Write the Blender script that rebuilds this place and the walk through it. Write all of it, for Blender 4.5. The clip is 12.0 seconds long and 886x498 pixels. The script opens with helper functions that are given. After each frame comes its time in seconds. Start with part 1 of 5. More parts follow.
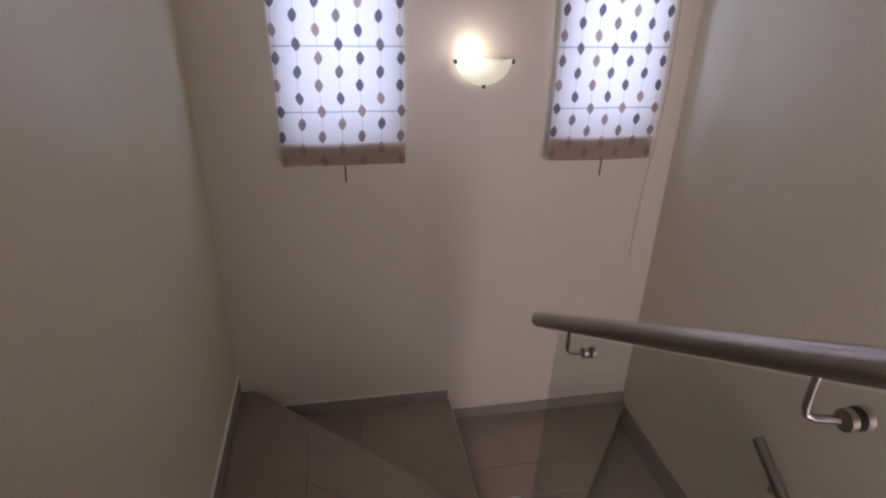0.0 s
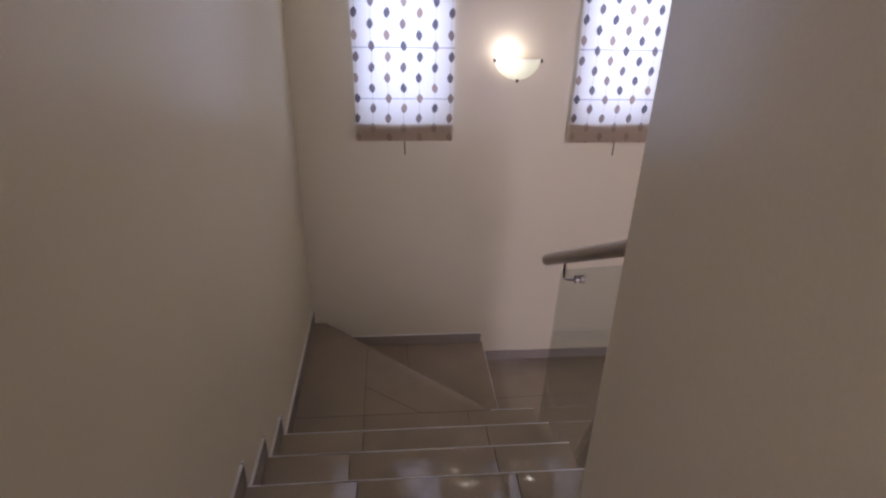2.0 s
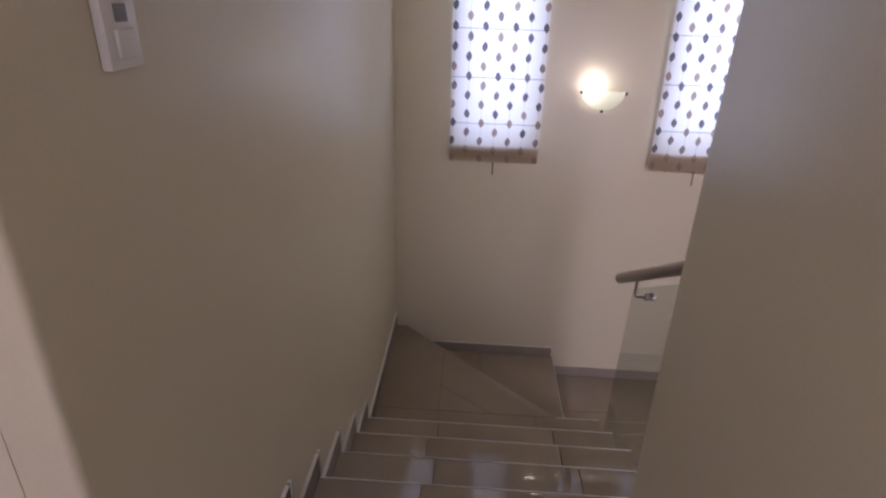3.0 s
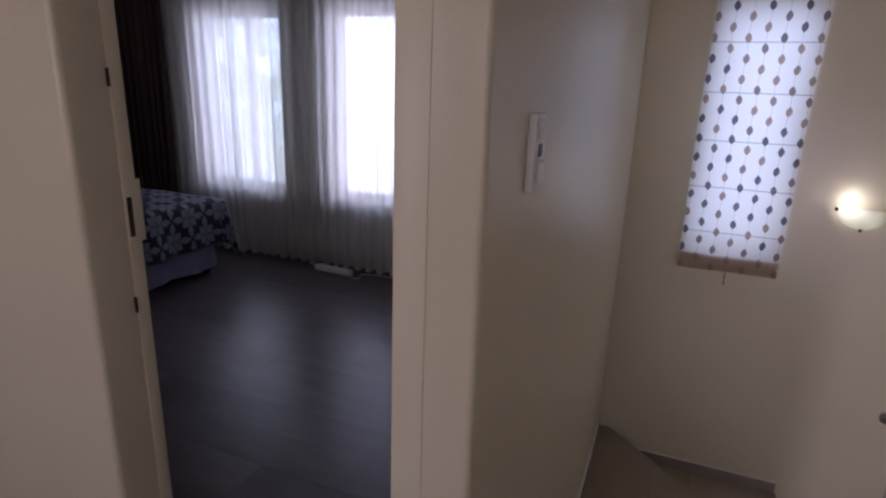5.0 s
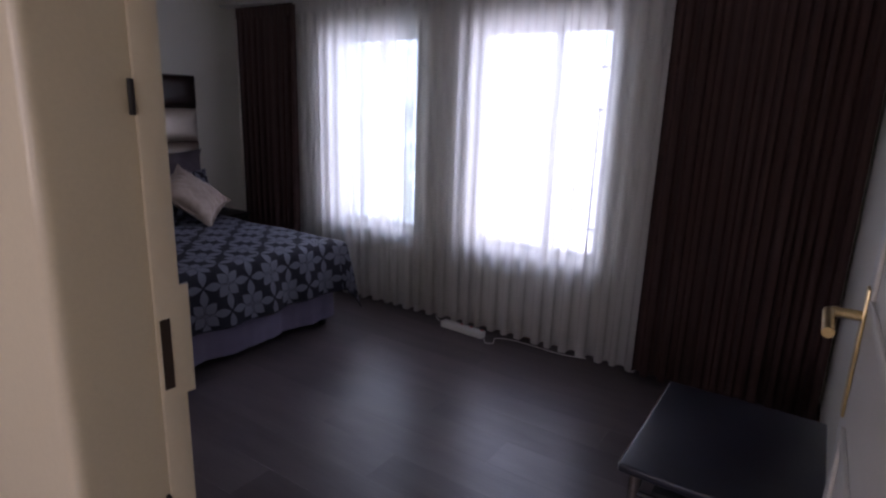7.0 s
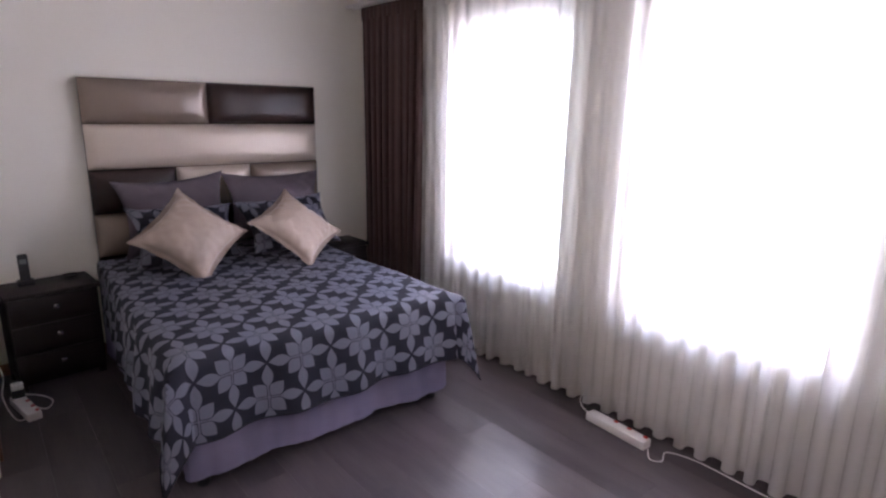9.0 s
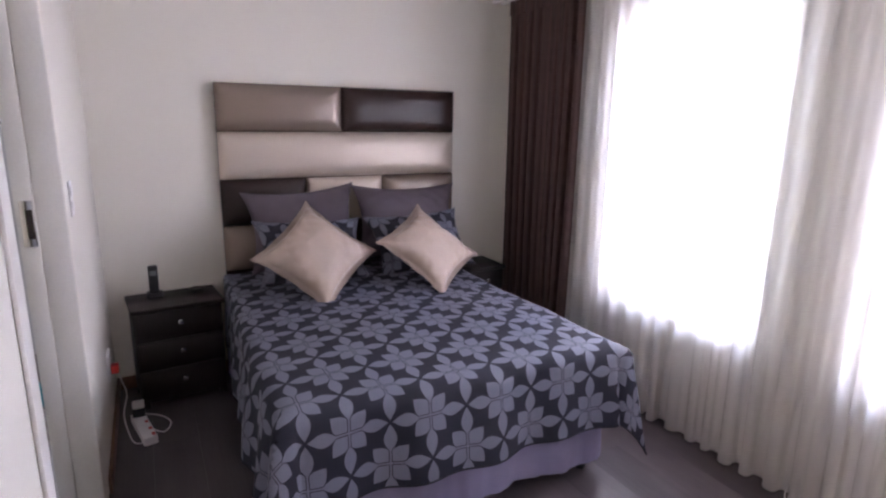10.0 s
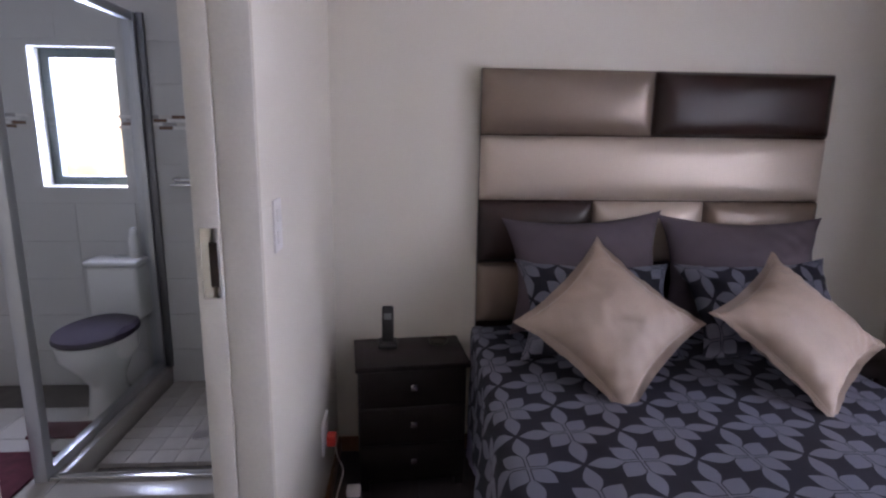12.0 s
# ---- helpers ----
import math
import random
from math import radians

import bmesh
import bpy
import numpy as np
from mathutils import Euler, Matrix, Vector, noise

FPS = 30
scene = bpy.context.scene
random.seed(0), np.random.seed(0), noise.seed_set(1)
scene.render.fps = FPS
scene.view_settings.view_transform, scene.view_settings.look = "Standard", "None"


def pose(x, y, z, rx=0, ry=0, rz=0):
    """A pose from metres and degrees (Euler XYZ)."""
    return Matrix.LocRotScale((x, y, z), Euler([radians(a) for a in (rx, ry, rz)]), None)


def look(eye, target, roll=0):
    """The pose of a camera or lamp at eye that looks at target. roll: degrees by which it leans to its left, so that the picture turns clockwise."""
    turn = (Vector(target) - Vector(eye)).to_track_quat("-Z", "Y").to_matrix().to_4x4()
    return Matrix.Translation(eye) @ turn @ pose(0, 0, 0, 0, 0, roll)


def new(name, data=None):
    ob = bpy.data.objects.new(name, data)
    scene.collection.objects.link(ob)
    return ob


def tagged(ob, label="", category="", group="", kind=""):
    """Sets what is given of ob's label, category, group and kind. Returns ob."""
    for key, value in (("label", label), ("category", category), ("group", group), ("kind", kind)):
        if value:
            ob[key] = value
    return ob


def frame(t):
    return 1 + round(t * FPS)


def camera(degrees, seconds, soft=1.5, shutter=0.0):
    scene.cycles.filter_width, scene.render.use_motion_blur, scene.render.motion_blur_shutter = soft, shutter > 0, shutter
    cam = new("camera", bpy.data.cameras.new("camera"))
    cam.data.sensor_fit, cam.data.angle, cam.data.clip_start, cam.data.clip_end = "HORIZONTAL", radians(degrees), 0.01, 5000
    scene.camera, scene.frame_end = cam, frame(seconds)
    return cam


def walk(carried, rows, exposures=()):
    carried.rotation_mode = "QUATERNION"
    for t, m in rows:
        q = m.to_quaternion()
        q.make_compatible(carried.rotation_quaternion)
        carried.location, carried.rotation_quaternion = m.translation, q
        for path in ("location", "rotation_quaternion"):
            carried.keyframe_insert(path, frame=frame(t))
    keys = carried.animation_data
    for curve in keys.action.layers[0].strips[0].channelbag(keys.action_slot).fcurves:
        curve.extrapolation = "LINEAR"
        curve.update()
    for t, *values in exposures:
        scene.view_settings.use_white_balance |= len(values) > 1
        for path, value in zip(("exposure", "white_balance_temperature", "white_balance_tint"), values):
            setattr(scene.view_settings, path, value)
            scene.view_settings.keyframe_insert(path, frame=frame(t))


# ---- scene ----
cam = camera(76.1, 12.0, soft=2.3)
PATH = [
    (0, (0.577, 0.637, 1.199), (0.919, 2.404, 0.327), 1.5),
    (0.5, (0.585, 0.505, 1.212), (0.916, 2.263, 0.319), 1.4),
    (1, (0.568, 0.353, 1.242), (0.883, 2.115, 0.348), 1.4),
    (1.5, (0.525, 0.138, 1.292), (0.802, 1.906, 0.399), 1.5),
    (2, (0.536, -0.019, 1.317), (0.705, 1.761, 0.42), 1.4),
    (2.5, (0.516, -0.162, 1.347), (0.558, 1.636, 0.471), 1.7),
    (4.3, (0.328, -0.475, 1.436), (-0.145, 1.355, 0.783), 1.8),
    (4.5, (0.303, -0.488, 1.439), (-0.241, 1.333, 0.818), 1.9),
    (5, (0.229, -0.502, 1.444), (-0.48, 1.283, 0.886), 2.0),
    (5.5, (0.135, -0.44, 1.434), (-0.737, 1.283, 0.913), 2.1),
    (6, (0.026, -0.292, 1.435), (-0.968, 1.371, 0.936), 2.1),
    (6.5, (-0.13, -0.101, 1.42), (-1.186, 1.527, 0.936), 2.0),
    (6.7, (-0.188, -0.026, 1.423), (-1.255, 1.596, 0.943), 2.0),
    (8.3, (-0.665, 0.606, 1.475), (-1.904, 2.103, 1.003), 1.7),
    (8.5, (-0.693, 0.738, 1.453), (-2.007, 2.172, 0.986), 1.4),
    (9, (-0.811, 0.894, 1.473), (-2.298, 2.147, 1.003), 1.0),
    (9.5, (-1.03, 1.023, 1.457), (-2.668, 2.078, 1.006), 0.8),
    (10, (-1.294, 1.073, 1.455), (-3.021, 1.978, 1.009), 0.9),
    (10.5, (-1.609, 1.111, 1.441), (-3.429, 1.817, 1.006), 1.0),
    (11, (-1.885, 1.113, 1.428), (-3.767, 1.64, 1.003), 1.0),
    (11.5, (-2.141, 1.126, 1.407), (-4.069, 1.462, 0.991), 0.9),
    (12, (-2.305, 1.127, 1.385), (-4.259, 1.258, 0.979), 0.8),
]
walk(cam, [(t, look(e, g, r)) for t, e, g, r in PATH], [(0.0, 0.42, 6250, 40), (2.5, 0.76, 6250, 39), (4.5, 0.10, 6150, 39), (5.2, -0.02, 6200, 37), (6.6, 0.28, 6200, 35), (8.3, 1.88, 6850, 38), (9.8, 2.76, 6750, 37), (10.8, 2.64, 6750, 36), (11.5, 2.45, 6750, 35), (12.0, 2.24, 6700, 35)])


# ---------------------------------------------------------------- light
world = bpy.data.worlds.new("world")
scene.world = world
world.use_nodes = True
wn = world.node_tree.nodes
sky = wn.new("ShaderNodeTexSky")
sky.sky_type, sky.sun_disc = "NISHITA", False
sky.sun_elevation, sky.sun_rotation = radians(52), radians(200)
world.node_tree.links.new(sky.outputs[0], wn["Background"].inputs[0])
wn["Background"].inputs[1].default_value = 0.12

sun = new("sun", bpy.data.lights.new("sun", "SUN"))
sun.data.energy, sun.data.angle, sun.data.color = 3.0, radians(0.5), (1.0, 0.95, 0.88)
sun.matrix_world = look((0, 0, 0), (0.28, 0.55, -0.8))


def opening_light(x, y, z, w, h, energy, target, color):
    d = bpy.data.lights.new("opening_light", "AREA")
    d.shape, d.size, d.size_y, d.energy, d.color = "RECTANGLE", w, h, energy, color
    new("opening_light", d).matrix_world = look((x, y, z), target)


OUTSIDE = 3.2  # brightness of the day seen through the bedroom windows
opening_light(0.602, 3.22, 1.22, 0.46, 1.34, 6.2, (0.602, 0, 1.0), (0.50, 0.69, 1.0))
opening_light(1.778, 3.22, 1.22, 0.44, 1.34, 6.2, (1.778, 0, 1.0), (0.50, 0.69, 1.0))
opening_light(-5.47, -0.508, 1.425, 0.34, 0.62, 6.3, (-3, -0.508, 1.2), (0.58, 0.75, 1.0))

# Lamps in two added openings behind the camera, unseen, to brighten hall and stairs.
opening_light(0.40, -2.68, 1.5, 0.9, 1.1, 5, (0.40, 0.0, 1.2), (0.95, 0.96, 1.0))
opening_light(-1.60, -2.68, 1.5, 1.1, 1.1, 9.3, (-1.60, 0.0, 1.2), (0.97, 0.95, 0.97))

# Lamp in an unseen opening, added to light the end wall's right half.
opening_light(1.66, -0.72, 0.35, 0.7, 1.5, 19, (1.62, 3.0, -0.3), (0.93, 0.93, 1.0))

bulb = new("bulb_light", bpy.data.lights.new("bulb_light", "POINT"))
bulb.data.energy, bulb.data.color, bulb.data.shadow_soft_size = 0.30, (0.96, 1.0, 0.86), 0.03
bulb.location = (1.145, 3.045, 0.925)


# ---------------------------------------------------------------- materials
class Graph:
    """Small helper that writes node materials."""

    def __init__(self, name):
        self.mat = bpy.data.materials.new(name)
        self.mat.use_nodes = True
        self.t = self.mat.node_tree
        self.b = self.t.nodes["Principled BSDF"]
        self.out = self.t.nodes["Material Output"]

    def node(self, kind, **inputs):
        n = self.t.nodes.new(kind)
        for k, v in inputs.items():
            self.put(n.inputs[k], v)
        return n

    def put(self, socket, v):
        if hasattr(v, "is_output"):
            self.t.links.new(v, socket)
        else:
            socket.default_value = v

    def m(self, op, a, b=0.0, c=0.0):
        n = self.t.nodes.new("ShaderNodeMath")
        n.operation = op
        for s, v in zip(n.inputs, (a, b, c)):
            self.put(s, v)
        return n.outputs[0]

    def coords(self, which="Object"):
        return self.t.nodes.new("ShaderNodeTexCoord").outputs[which]

    def xyz(self, v):
        n = self.node("ShaderNodeSeparateXYZ", Vector=v)
        return n.outputs[0], n.outputs[1], n.outputs[2]

    def scaled(self, v, s):
        n = self.t.nodes.new("ShaderNodeVectorMath")
        n.operation = "MULTIPLY"
        self.put(n.inputs[0], v)
        n.inputs[1].default_value = s
        return n.outputs[0]

    def noise(self, v, scale, detail=3.0):
        n = self.node("ShaderNodeTexNoise", Vector=v, Scale=scale, Detail=detail)
        return n.outputs["Fac"]

    def mix(self, f, a, b):
        n = self.t.nodes.new("ShaderNodeMix")
        n.data_type = "RGBA"
        self.put(n.inputs[0], f)
        for s, v in ((n.inputs[6], a), (n.inputs[7], b)):
            self.put(s, (*v, 1) if isinstance(v, tuple) and len(v) == 3 else v)
        return n.outputs[2]

    def ramp(self, f, lo, hi):
        n = self.t.nodes.new("ShaderNodeMapRange")
        n.inputs[1].default_value, n.inputs[2].default_value = lo, hi
        self.put(n.inputs[0], f)
        return n.outputs[0]

    def bump(self, h, strength, dist=0.002):
        n = self.node("ShaderNodeBump", Height=h, Strength=strength, Distance=dist)
        self.t.links.new(n.outputs[0], self.b.inputs["Normal"])
        return n.outputs[0]

    def set(self, **kw):
        for k, v in kw.items():
            k = k.replace("_", " ")
            self.put(self.b.inputs[k], (*v, 1) if isinstance(v, tuple) and len(v) == 3 else v)
        return self


def painted(name, col, rough=0.6, vary=0.05, scale=1.3, grain=60, bump=0.15, metal=0.0, rand=0.0):
    """Paint, stone or metal with large stains, fine grain and relief."""
    g = Graph(name)
    c = g.coords()
    big, fine = g.noise(c, scale, 4), g.noise(c, grain, 3)
    f = g.m("ADD", g.m("MULTIPLY", big, 0.65), g.m("MULTIPLY", fine, 0.35))
    if rand:
        info = g.t.nodes.new("ShaderNodeObjectInfo")
        f = g.m("ADD", f, g.m("MULTIPLY", g.m("SUBTRACT", info.outputs["Random"], 0.5), rand))
    lo = tuple(max(0, x * (1 - 2.2 * vary)) for x in col)
    hi = tuple(min(1, x * (1 + 2.2 * vary)) for x in col)
    g.set(Base_Color=g.mix(g.ramp(f, 0.3, 0.7), lo, hi), Metallic=metal)
    g.set(Roughness=g.ramp(big, 0.0, 1.0) if rough is None else g.m("ADD", rough - 0.06, g.m("MULTIPLY", big, 0.12)))
    g.bump(fine, bump)
    return g.mat


PAINT = painted("cream_wall_paint", (0.70, 0.635, 0.475), 0.32, 0.025, 0.9, 170, 0.10)
BEDPAINT = painted("bedroom_wall_paint", (0.76, 0.722, 0.635), 0.55, 0.02, 0.9, 170, 0.10)
CEIL = painted("ceiling_paint", (0.82, 0.81, 0.79), 0.8, 0.02)
ENAMEL = painted("cream_enamel_frame", (0.75, 0.68, 0.52), 0.36, 0.02, 2.5, 120, 0.03)
DOORWHITE = painted("white_door_enamel", (0.74, 0.715, 0.66), 0.35, 0.03, 2.0, 120, 0.08)
TILE = painted("porcelain_floor_tile", (0.34, 0.275, 0.195), 0.085, 0.07, 3.0, 260, 0.02, rand=0.10)
GROUT = painted("dark_grout", (0.13, 0.115, 0.10), 0.85, 0.15, 8, 300, 0.4)
NOSE = painted("polished_tile_edge", (0.80, 0.77, 0.72), 0.18, 0.05, 6, 200, 0.05)
SKIRT = painted("tile_skirting", (0.33, 0.285, 0.24), 0.25, 0.07, 4, 200, 0.05)
STEEL = painted("brushed_steel", (0.42, 0.38, 0.36), 0.32, 0.06, 5, 240, 0.05, metal=1.0)
CHROME = painted("chrome", (0.75, 0.75, 0.76), 0.12, 0.02, 5, 100, 0.0, metal=1.0)
ALU = painted("matt_aluminium", (0.56, 0.57, 0.59), 0.38, 0.03, 5, 200, 0.05, metal=1.0)
BRASS = painted("worn_brass", (0.72, 0.55, 0.28), 0.33, 0.08, 20, 200, 0.1, metal=1.0)
BLACK = painted("black_plastic", (0.02, 0.02, 0.022), 0.4, 0.1, 10, 200, 0.1)
DARKHOLE = painted("dark_recess", (0.035, 0.022, 0.015), 0.7, 0.2, 30, 200, 0.2)
WHITEPL = painted("white_plastic", (0.80, 0.78, 0.75), 0.35, 0.02, 10, 200, 0.05)
RED = painted("red_plastic", (0.55, 0.03, 0.02), 0.4, 0.05)
TEAL = painted("teal_bottle_plastic", (0.03, 0.30, 0.34), 0.3, 0.05)
ESPRESSO = painted("espresso_veneer", (0.015, 0.008, 0.008), 0.50, 0.2, 4, 90, 0.12)
DESKTOP = painted("dark_blue_black_desktop", (0.022, 0.023, 0.034), 0.3, 0.2, 4, 150, 0.1)
BROWNWOOD = painted("brown_skirting_wood", (0.16, 0.075, 0.04), 0.4, 0.2, 6, 120, 0.1)
PORCELAIN = painted("white_sanitary_ware", (0.80, 0.79, 0.77), 0.12, 0.01, 3, 100, 0.0)
PLUM = painted("plum_seat_cover", (0.045, 0.03, 0.05), 0.9, 0.2, 15, 300, 0.6)
MAT = painted("maroon_bath_mat", (0.10, 0.02, 0.03), 0.95, 0.2, 20, 400, 0.8)
BATHTILE = painted("pale_grey_wall_tile", (0.60, 0.59, 0.57), 0.16, 0.03, 3, 160, 0.03, rand=0.06)
SHOWERTILE = painted("shower_floor_tile", (0.47, 0.43, 0.39), 0.16, 0.06, 6, 160, 0.1, rand=0.15)
GREENFRAME = painted("dark_window_frame", (0.04, 0.055, 0.05), 0.4, 0.1)
WINFRAME = painted("cream_window_frame", (0.55, 0.50, 0.44), 0.4, 0.04)
GREYPILLOW = painted("mauve_grey_pillow_cotton", (0.094, 0.073, 0.086), 0.85, 0.08, 6, 500, 0.35)
BEIGE = painted("beige_satin_cushion", (0.42, 0.325, 0.265), 0.42, 0.05, 8, 420, 0.3)
LAVENDER = painted("lavender_bed_skirt", (0.20, 0.18, 0.27), 0.8, 0.06, 6, 420, 0.3)
GLUE = painted("dark_gap", (0.05, 0.04, 0.035), 0.8, 0.1)


def leather(name, col, rough=0.36, metal=0.0, coat=0.12, shine=0.5):
    g = Graph(name)
    c = g.coords()
    v = g.node("ShaderNodeTexVoronoi", Vector=c, Scale=260.0)
    big = g.noise(c, 5, 4)
    g.set(Base_Color=g.mix(g.noise(c, 90, 3), tuple(x * 0.96 for x in col), tuple(x * 1.04 for x in col)))
    g.set(Roughness=g.m("ADD", rough, g.m("MULTIPLY", big, 0.03)), Coat_Weight=coat, Specular_IOR_Level=shine, Coat_Roughness=0.2, Metallic=metal)
    g.bump(g.m("ADD", v.outputs["Distance"], g.m("MULTIPLY", g.noise(c, 34, 4), 1.4)), 0.22, 0.002)
    return g.mat


TAUPE = leather("taupe_faux_leather", (0.25, 0.19, 0.15), 0.25, 0.35, 0.30)
DARKBROWN = leather("dark_brown_faux_leather", (0.034, 0.018, 0.016), 0.24, 0.0, 0.10, 0.34)
PEARL = leather("pearl_faux_leather", (0.56, 0.47, 0.39), 0.30, 0.25, 0.15)


def laminate():
    g = Graph("grey_brown_laminate")
    c = g.coords()
    info = g.t.nodes.new("ShaderNodeObjectInfo")
    shift = g.node("ShaderNodeCombineXYZ", X=g.m("MULTIPLY", info.outputs["Random"], 37.0), Y=g.m("MULTIPLY", info.outputs["Random"], 11.0))
    add = g.t.nodes.new("ShaderNodeVectorMath")
    g.put(add.inputs[0], c)
    g.put(add.inputs[1], shift.outputs[0])
    grain = g.noise(g.scaled(add.outputs[0], (3.0, 60.0, 1.0)), 1.6, 6)
    cloud = g.noise(g.scaled(add.outputs[0], (1.2, 4.0, 1.0)), 2.2, 5)
    f = g.m("ADD", g.m("MULTIPLY", grain, 0.22), g.m("MULTIPLY", cloud, 0.55))
    f = g.m("ADD", f, g.m("MULTIPLY", info.outputs["Random"], 0.2))
    g.set(Base_Color=g.mix(g.ramp(f, 0.3, 0.7), (0.066, 0.052, 0.055), (0.135, 0.107, 0.111)))
    g.set(Roughness=g.m("ADD", 0.25, g.m("MULTIPLY", cloud, 0.12)))
    g.bump(grain, 0.02, 0.001)
    return g.mat


LAMINATE = laminate()


def clear(name, col, rough=0.0):
    g = Graph(name)
    g.t.nodes.remove(g.b)
    lw = g.node("ShaderNodeLayerWeight", Blend=0.5)
    gloss = g.m("ADD", 0.035, g.m("MULTIPLY", g.m("POWER", lw.outputs["Facing"], 4.0), 0.55))
    gl = g.node("ShaderNodeBsdfGlossy", Roughness=rough + 0.02)
    tr = g.node("ShaderNodeBsdfTransparent", Color=(*col, 1))
    mx = g.node("ShaderNodeMixShader", Fac=gloss)
    g.t.links.new(tr.outputs[0], mx.inputs[1])
    g.t.links.new(gl.outputs[0], mx.inputs[2])
    g.t.links.new(mx.outputs[0], g.out.inputs[0])
    return g.mat


GLASS = clear("clear_glass", (0.97, 0.985, 0.98))
GREENGLASS = clear("balustrade_glass", (0.90, 0.925, 0.905))


def fabric(name, col, see, thru, weave=700):
    """Woven cloth: part gaps (see), part light let through (thru), the rest diffuse."""
    g = Graph(name)
    c = g.coords()
    n = g.noise(c, weave, 2)
    shade = g.mix(g.ramp(n, 0.3, 0.7), tuple(x * 0.93 for x in col), col)
    g.set(Base_Color=shade, Roughness=0.9)
    g.bump(n, 0.2, 0.001)
    tl = g.node("ShaderNodeBsdfTranslucent", Color=shade)
    tp = g.node("ShaderNodeBsdfTransparent", Color=(1, 1, 1, 1))
    m1 = g.node("ShaderNodeMixShader", Fac=thru)
    g.t.links.new(g.b.outputs[0], m1.inputs[1])
    g.t.links.new(tl.outputs[0], m1.inputs[2])
    m2 = g.node("ShaderNodeMixShader", Fac=see)
    g.t.links.new(m1.outputs[0], m2.inputs[1])
    g.t.links.new(tp.outputs[0], m2.inputs[2])
    g.t.links.new(m2.outputs[0], g.out.inputs[0])
    return g


SHEER = fabric("white_sheer_voile", (0.87, 0.85, 0.82), 0.19, 0.50).mat


def brown_curtain():
    g = Graph("brown_striped_curtain")
    u, v, _ = g.xyz(g.coords("UV"))
    stripe = g.noise(g.node("ShaderNodeCombineXYZ", X=g.m("MULTIPLY", u, 30.0)).outputs[0], 1.0, 4)
    n = g.noise(g.coords(), 500, 2)
    g.set(Base_Color=g.mix(g.ramp(stripe, 0.3, 0.7), (0.044, 0.021, 0.018), (0.102, 0.049, 0.042)), Roughness=0.75)
    g.bump(n, 0.25, 0.001)
    return g.mat


BROWN = brown_curtain()


def blind_cloth(name, px, pz, x_leaf, z_leaf):
    """Cream blind cloth printed with strings of leaves; darker seams at the folds."""
    g = fabric(name, (0.76, 0.70, 0.60), 0.0, 0.62)
    x, _, z = g.xyz(g.coords())
    lw, lh = 0.0160, 0.0270
    wob = g.m("MULTIPLY", g.m("SINE", g.m("MULTIPLY", z, 26.0)), 0.003)
    a = g.m("DIVIDE", g.m("ADD", x, g.m("ADD", wob, 100.5 * px - x_leaf)), px)
    col = g.m("FLOOR", a)
    fx = g.m("MULTIPLY", g.m("SUBTRACT", g.m("FRACT", a), 0.5), px)
    half = g.m("MULTIPLY", g.m("MODULO", col, 2.0), 0.5)
    bz = g.m("ADD", g.m("DIVIDE", g.m("ADD", z, 40.5 * pz - z_leaf), pz), half)
    row = g.m("FLOOR", bz)
    fz = g.m("MULTIPLY", g.m("SUBTRACT", g.m("FRACT", bz), 0.5), pz)
    zz = g.m("DIVIDE", fz, lh)
    width = g.m("MULTIPLY", g.m("SUBTRACT", 1.0, g.m("MULTIPLY", zz, zz)), lw)
    leaf = g.m("LESS_THAN", g.m("ABSOLUTE", fx), width)
    string = g.m("LESS_THAN", g.m("ABSOLUTE", fx), 0.0014)
    pick = g.node("ShaderNodeTexWhiteNoise", Vector=g.node("ShaderNodeCombineXYZ", X=col, Y=row).outputs[0])
    ink = g.mix(g.ramp(pick.outputs["Value"], 0.3, 0.7), (0.085, 0.065, 0.075), (0.30, 0.19, 0.13))
    seam = g.m("LESS_THAN", g.m("FRACT", g.m("DIVIDE", g.m("ADD", z, 4.518), 0.2595)), 0.022)
    base = g.mix(g.m("MULTIPLY", seam, 0.65), (0.76, 0.70, 0.60), (0.22, 0.20, 0.2))
    base = g.mix(g.m("MULTIPLY", string, 0.4), base, (0.2, 0.15, 0.12))
    base = g.mix(g.m("MULTIPLY", leaf, 0.92), base, ink)
    # Below the window opening, the missing backlight is put into the cloth as tan.
    hem = g.m("LESS_THAN", z, 0.540)
    base = g.mix(g.m("MULTIPLY", hem, 0.72), base, (0.62, 0.50, 0.36))
    for n in g.t.nodes:
        if n.type == "BSDF_TRANSLUCENT":
            g.put(n.inputs[0], base)
    g.put(g.b.inputs["Base Color"], base)
    return g.mat


BLIND_A = blind_cloth("leaf_print_blind_cloth", 0.0825, 0.1056, 0.432, 0.836)
BLIND_B = blind_cloth("leaf_print_blind_cloth_narrow", 0.0785, 0.102, 1.618, 0.827)


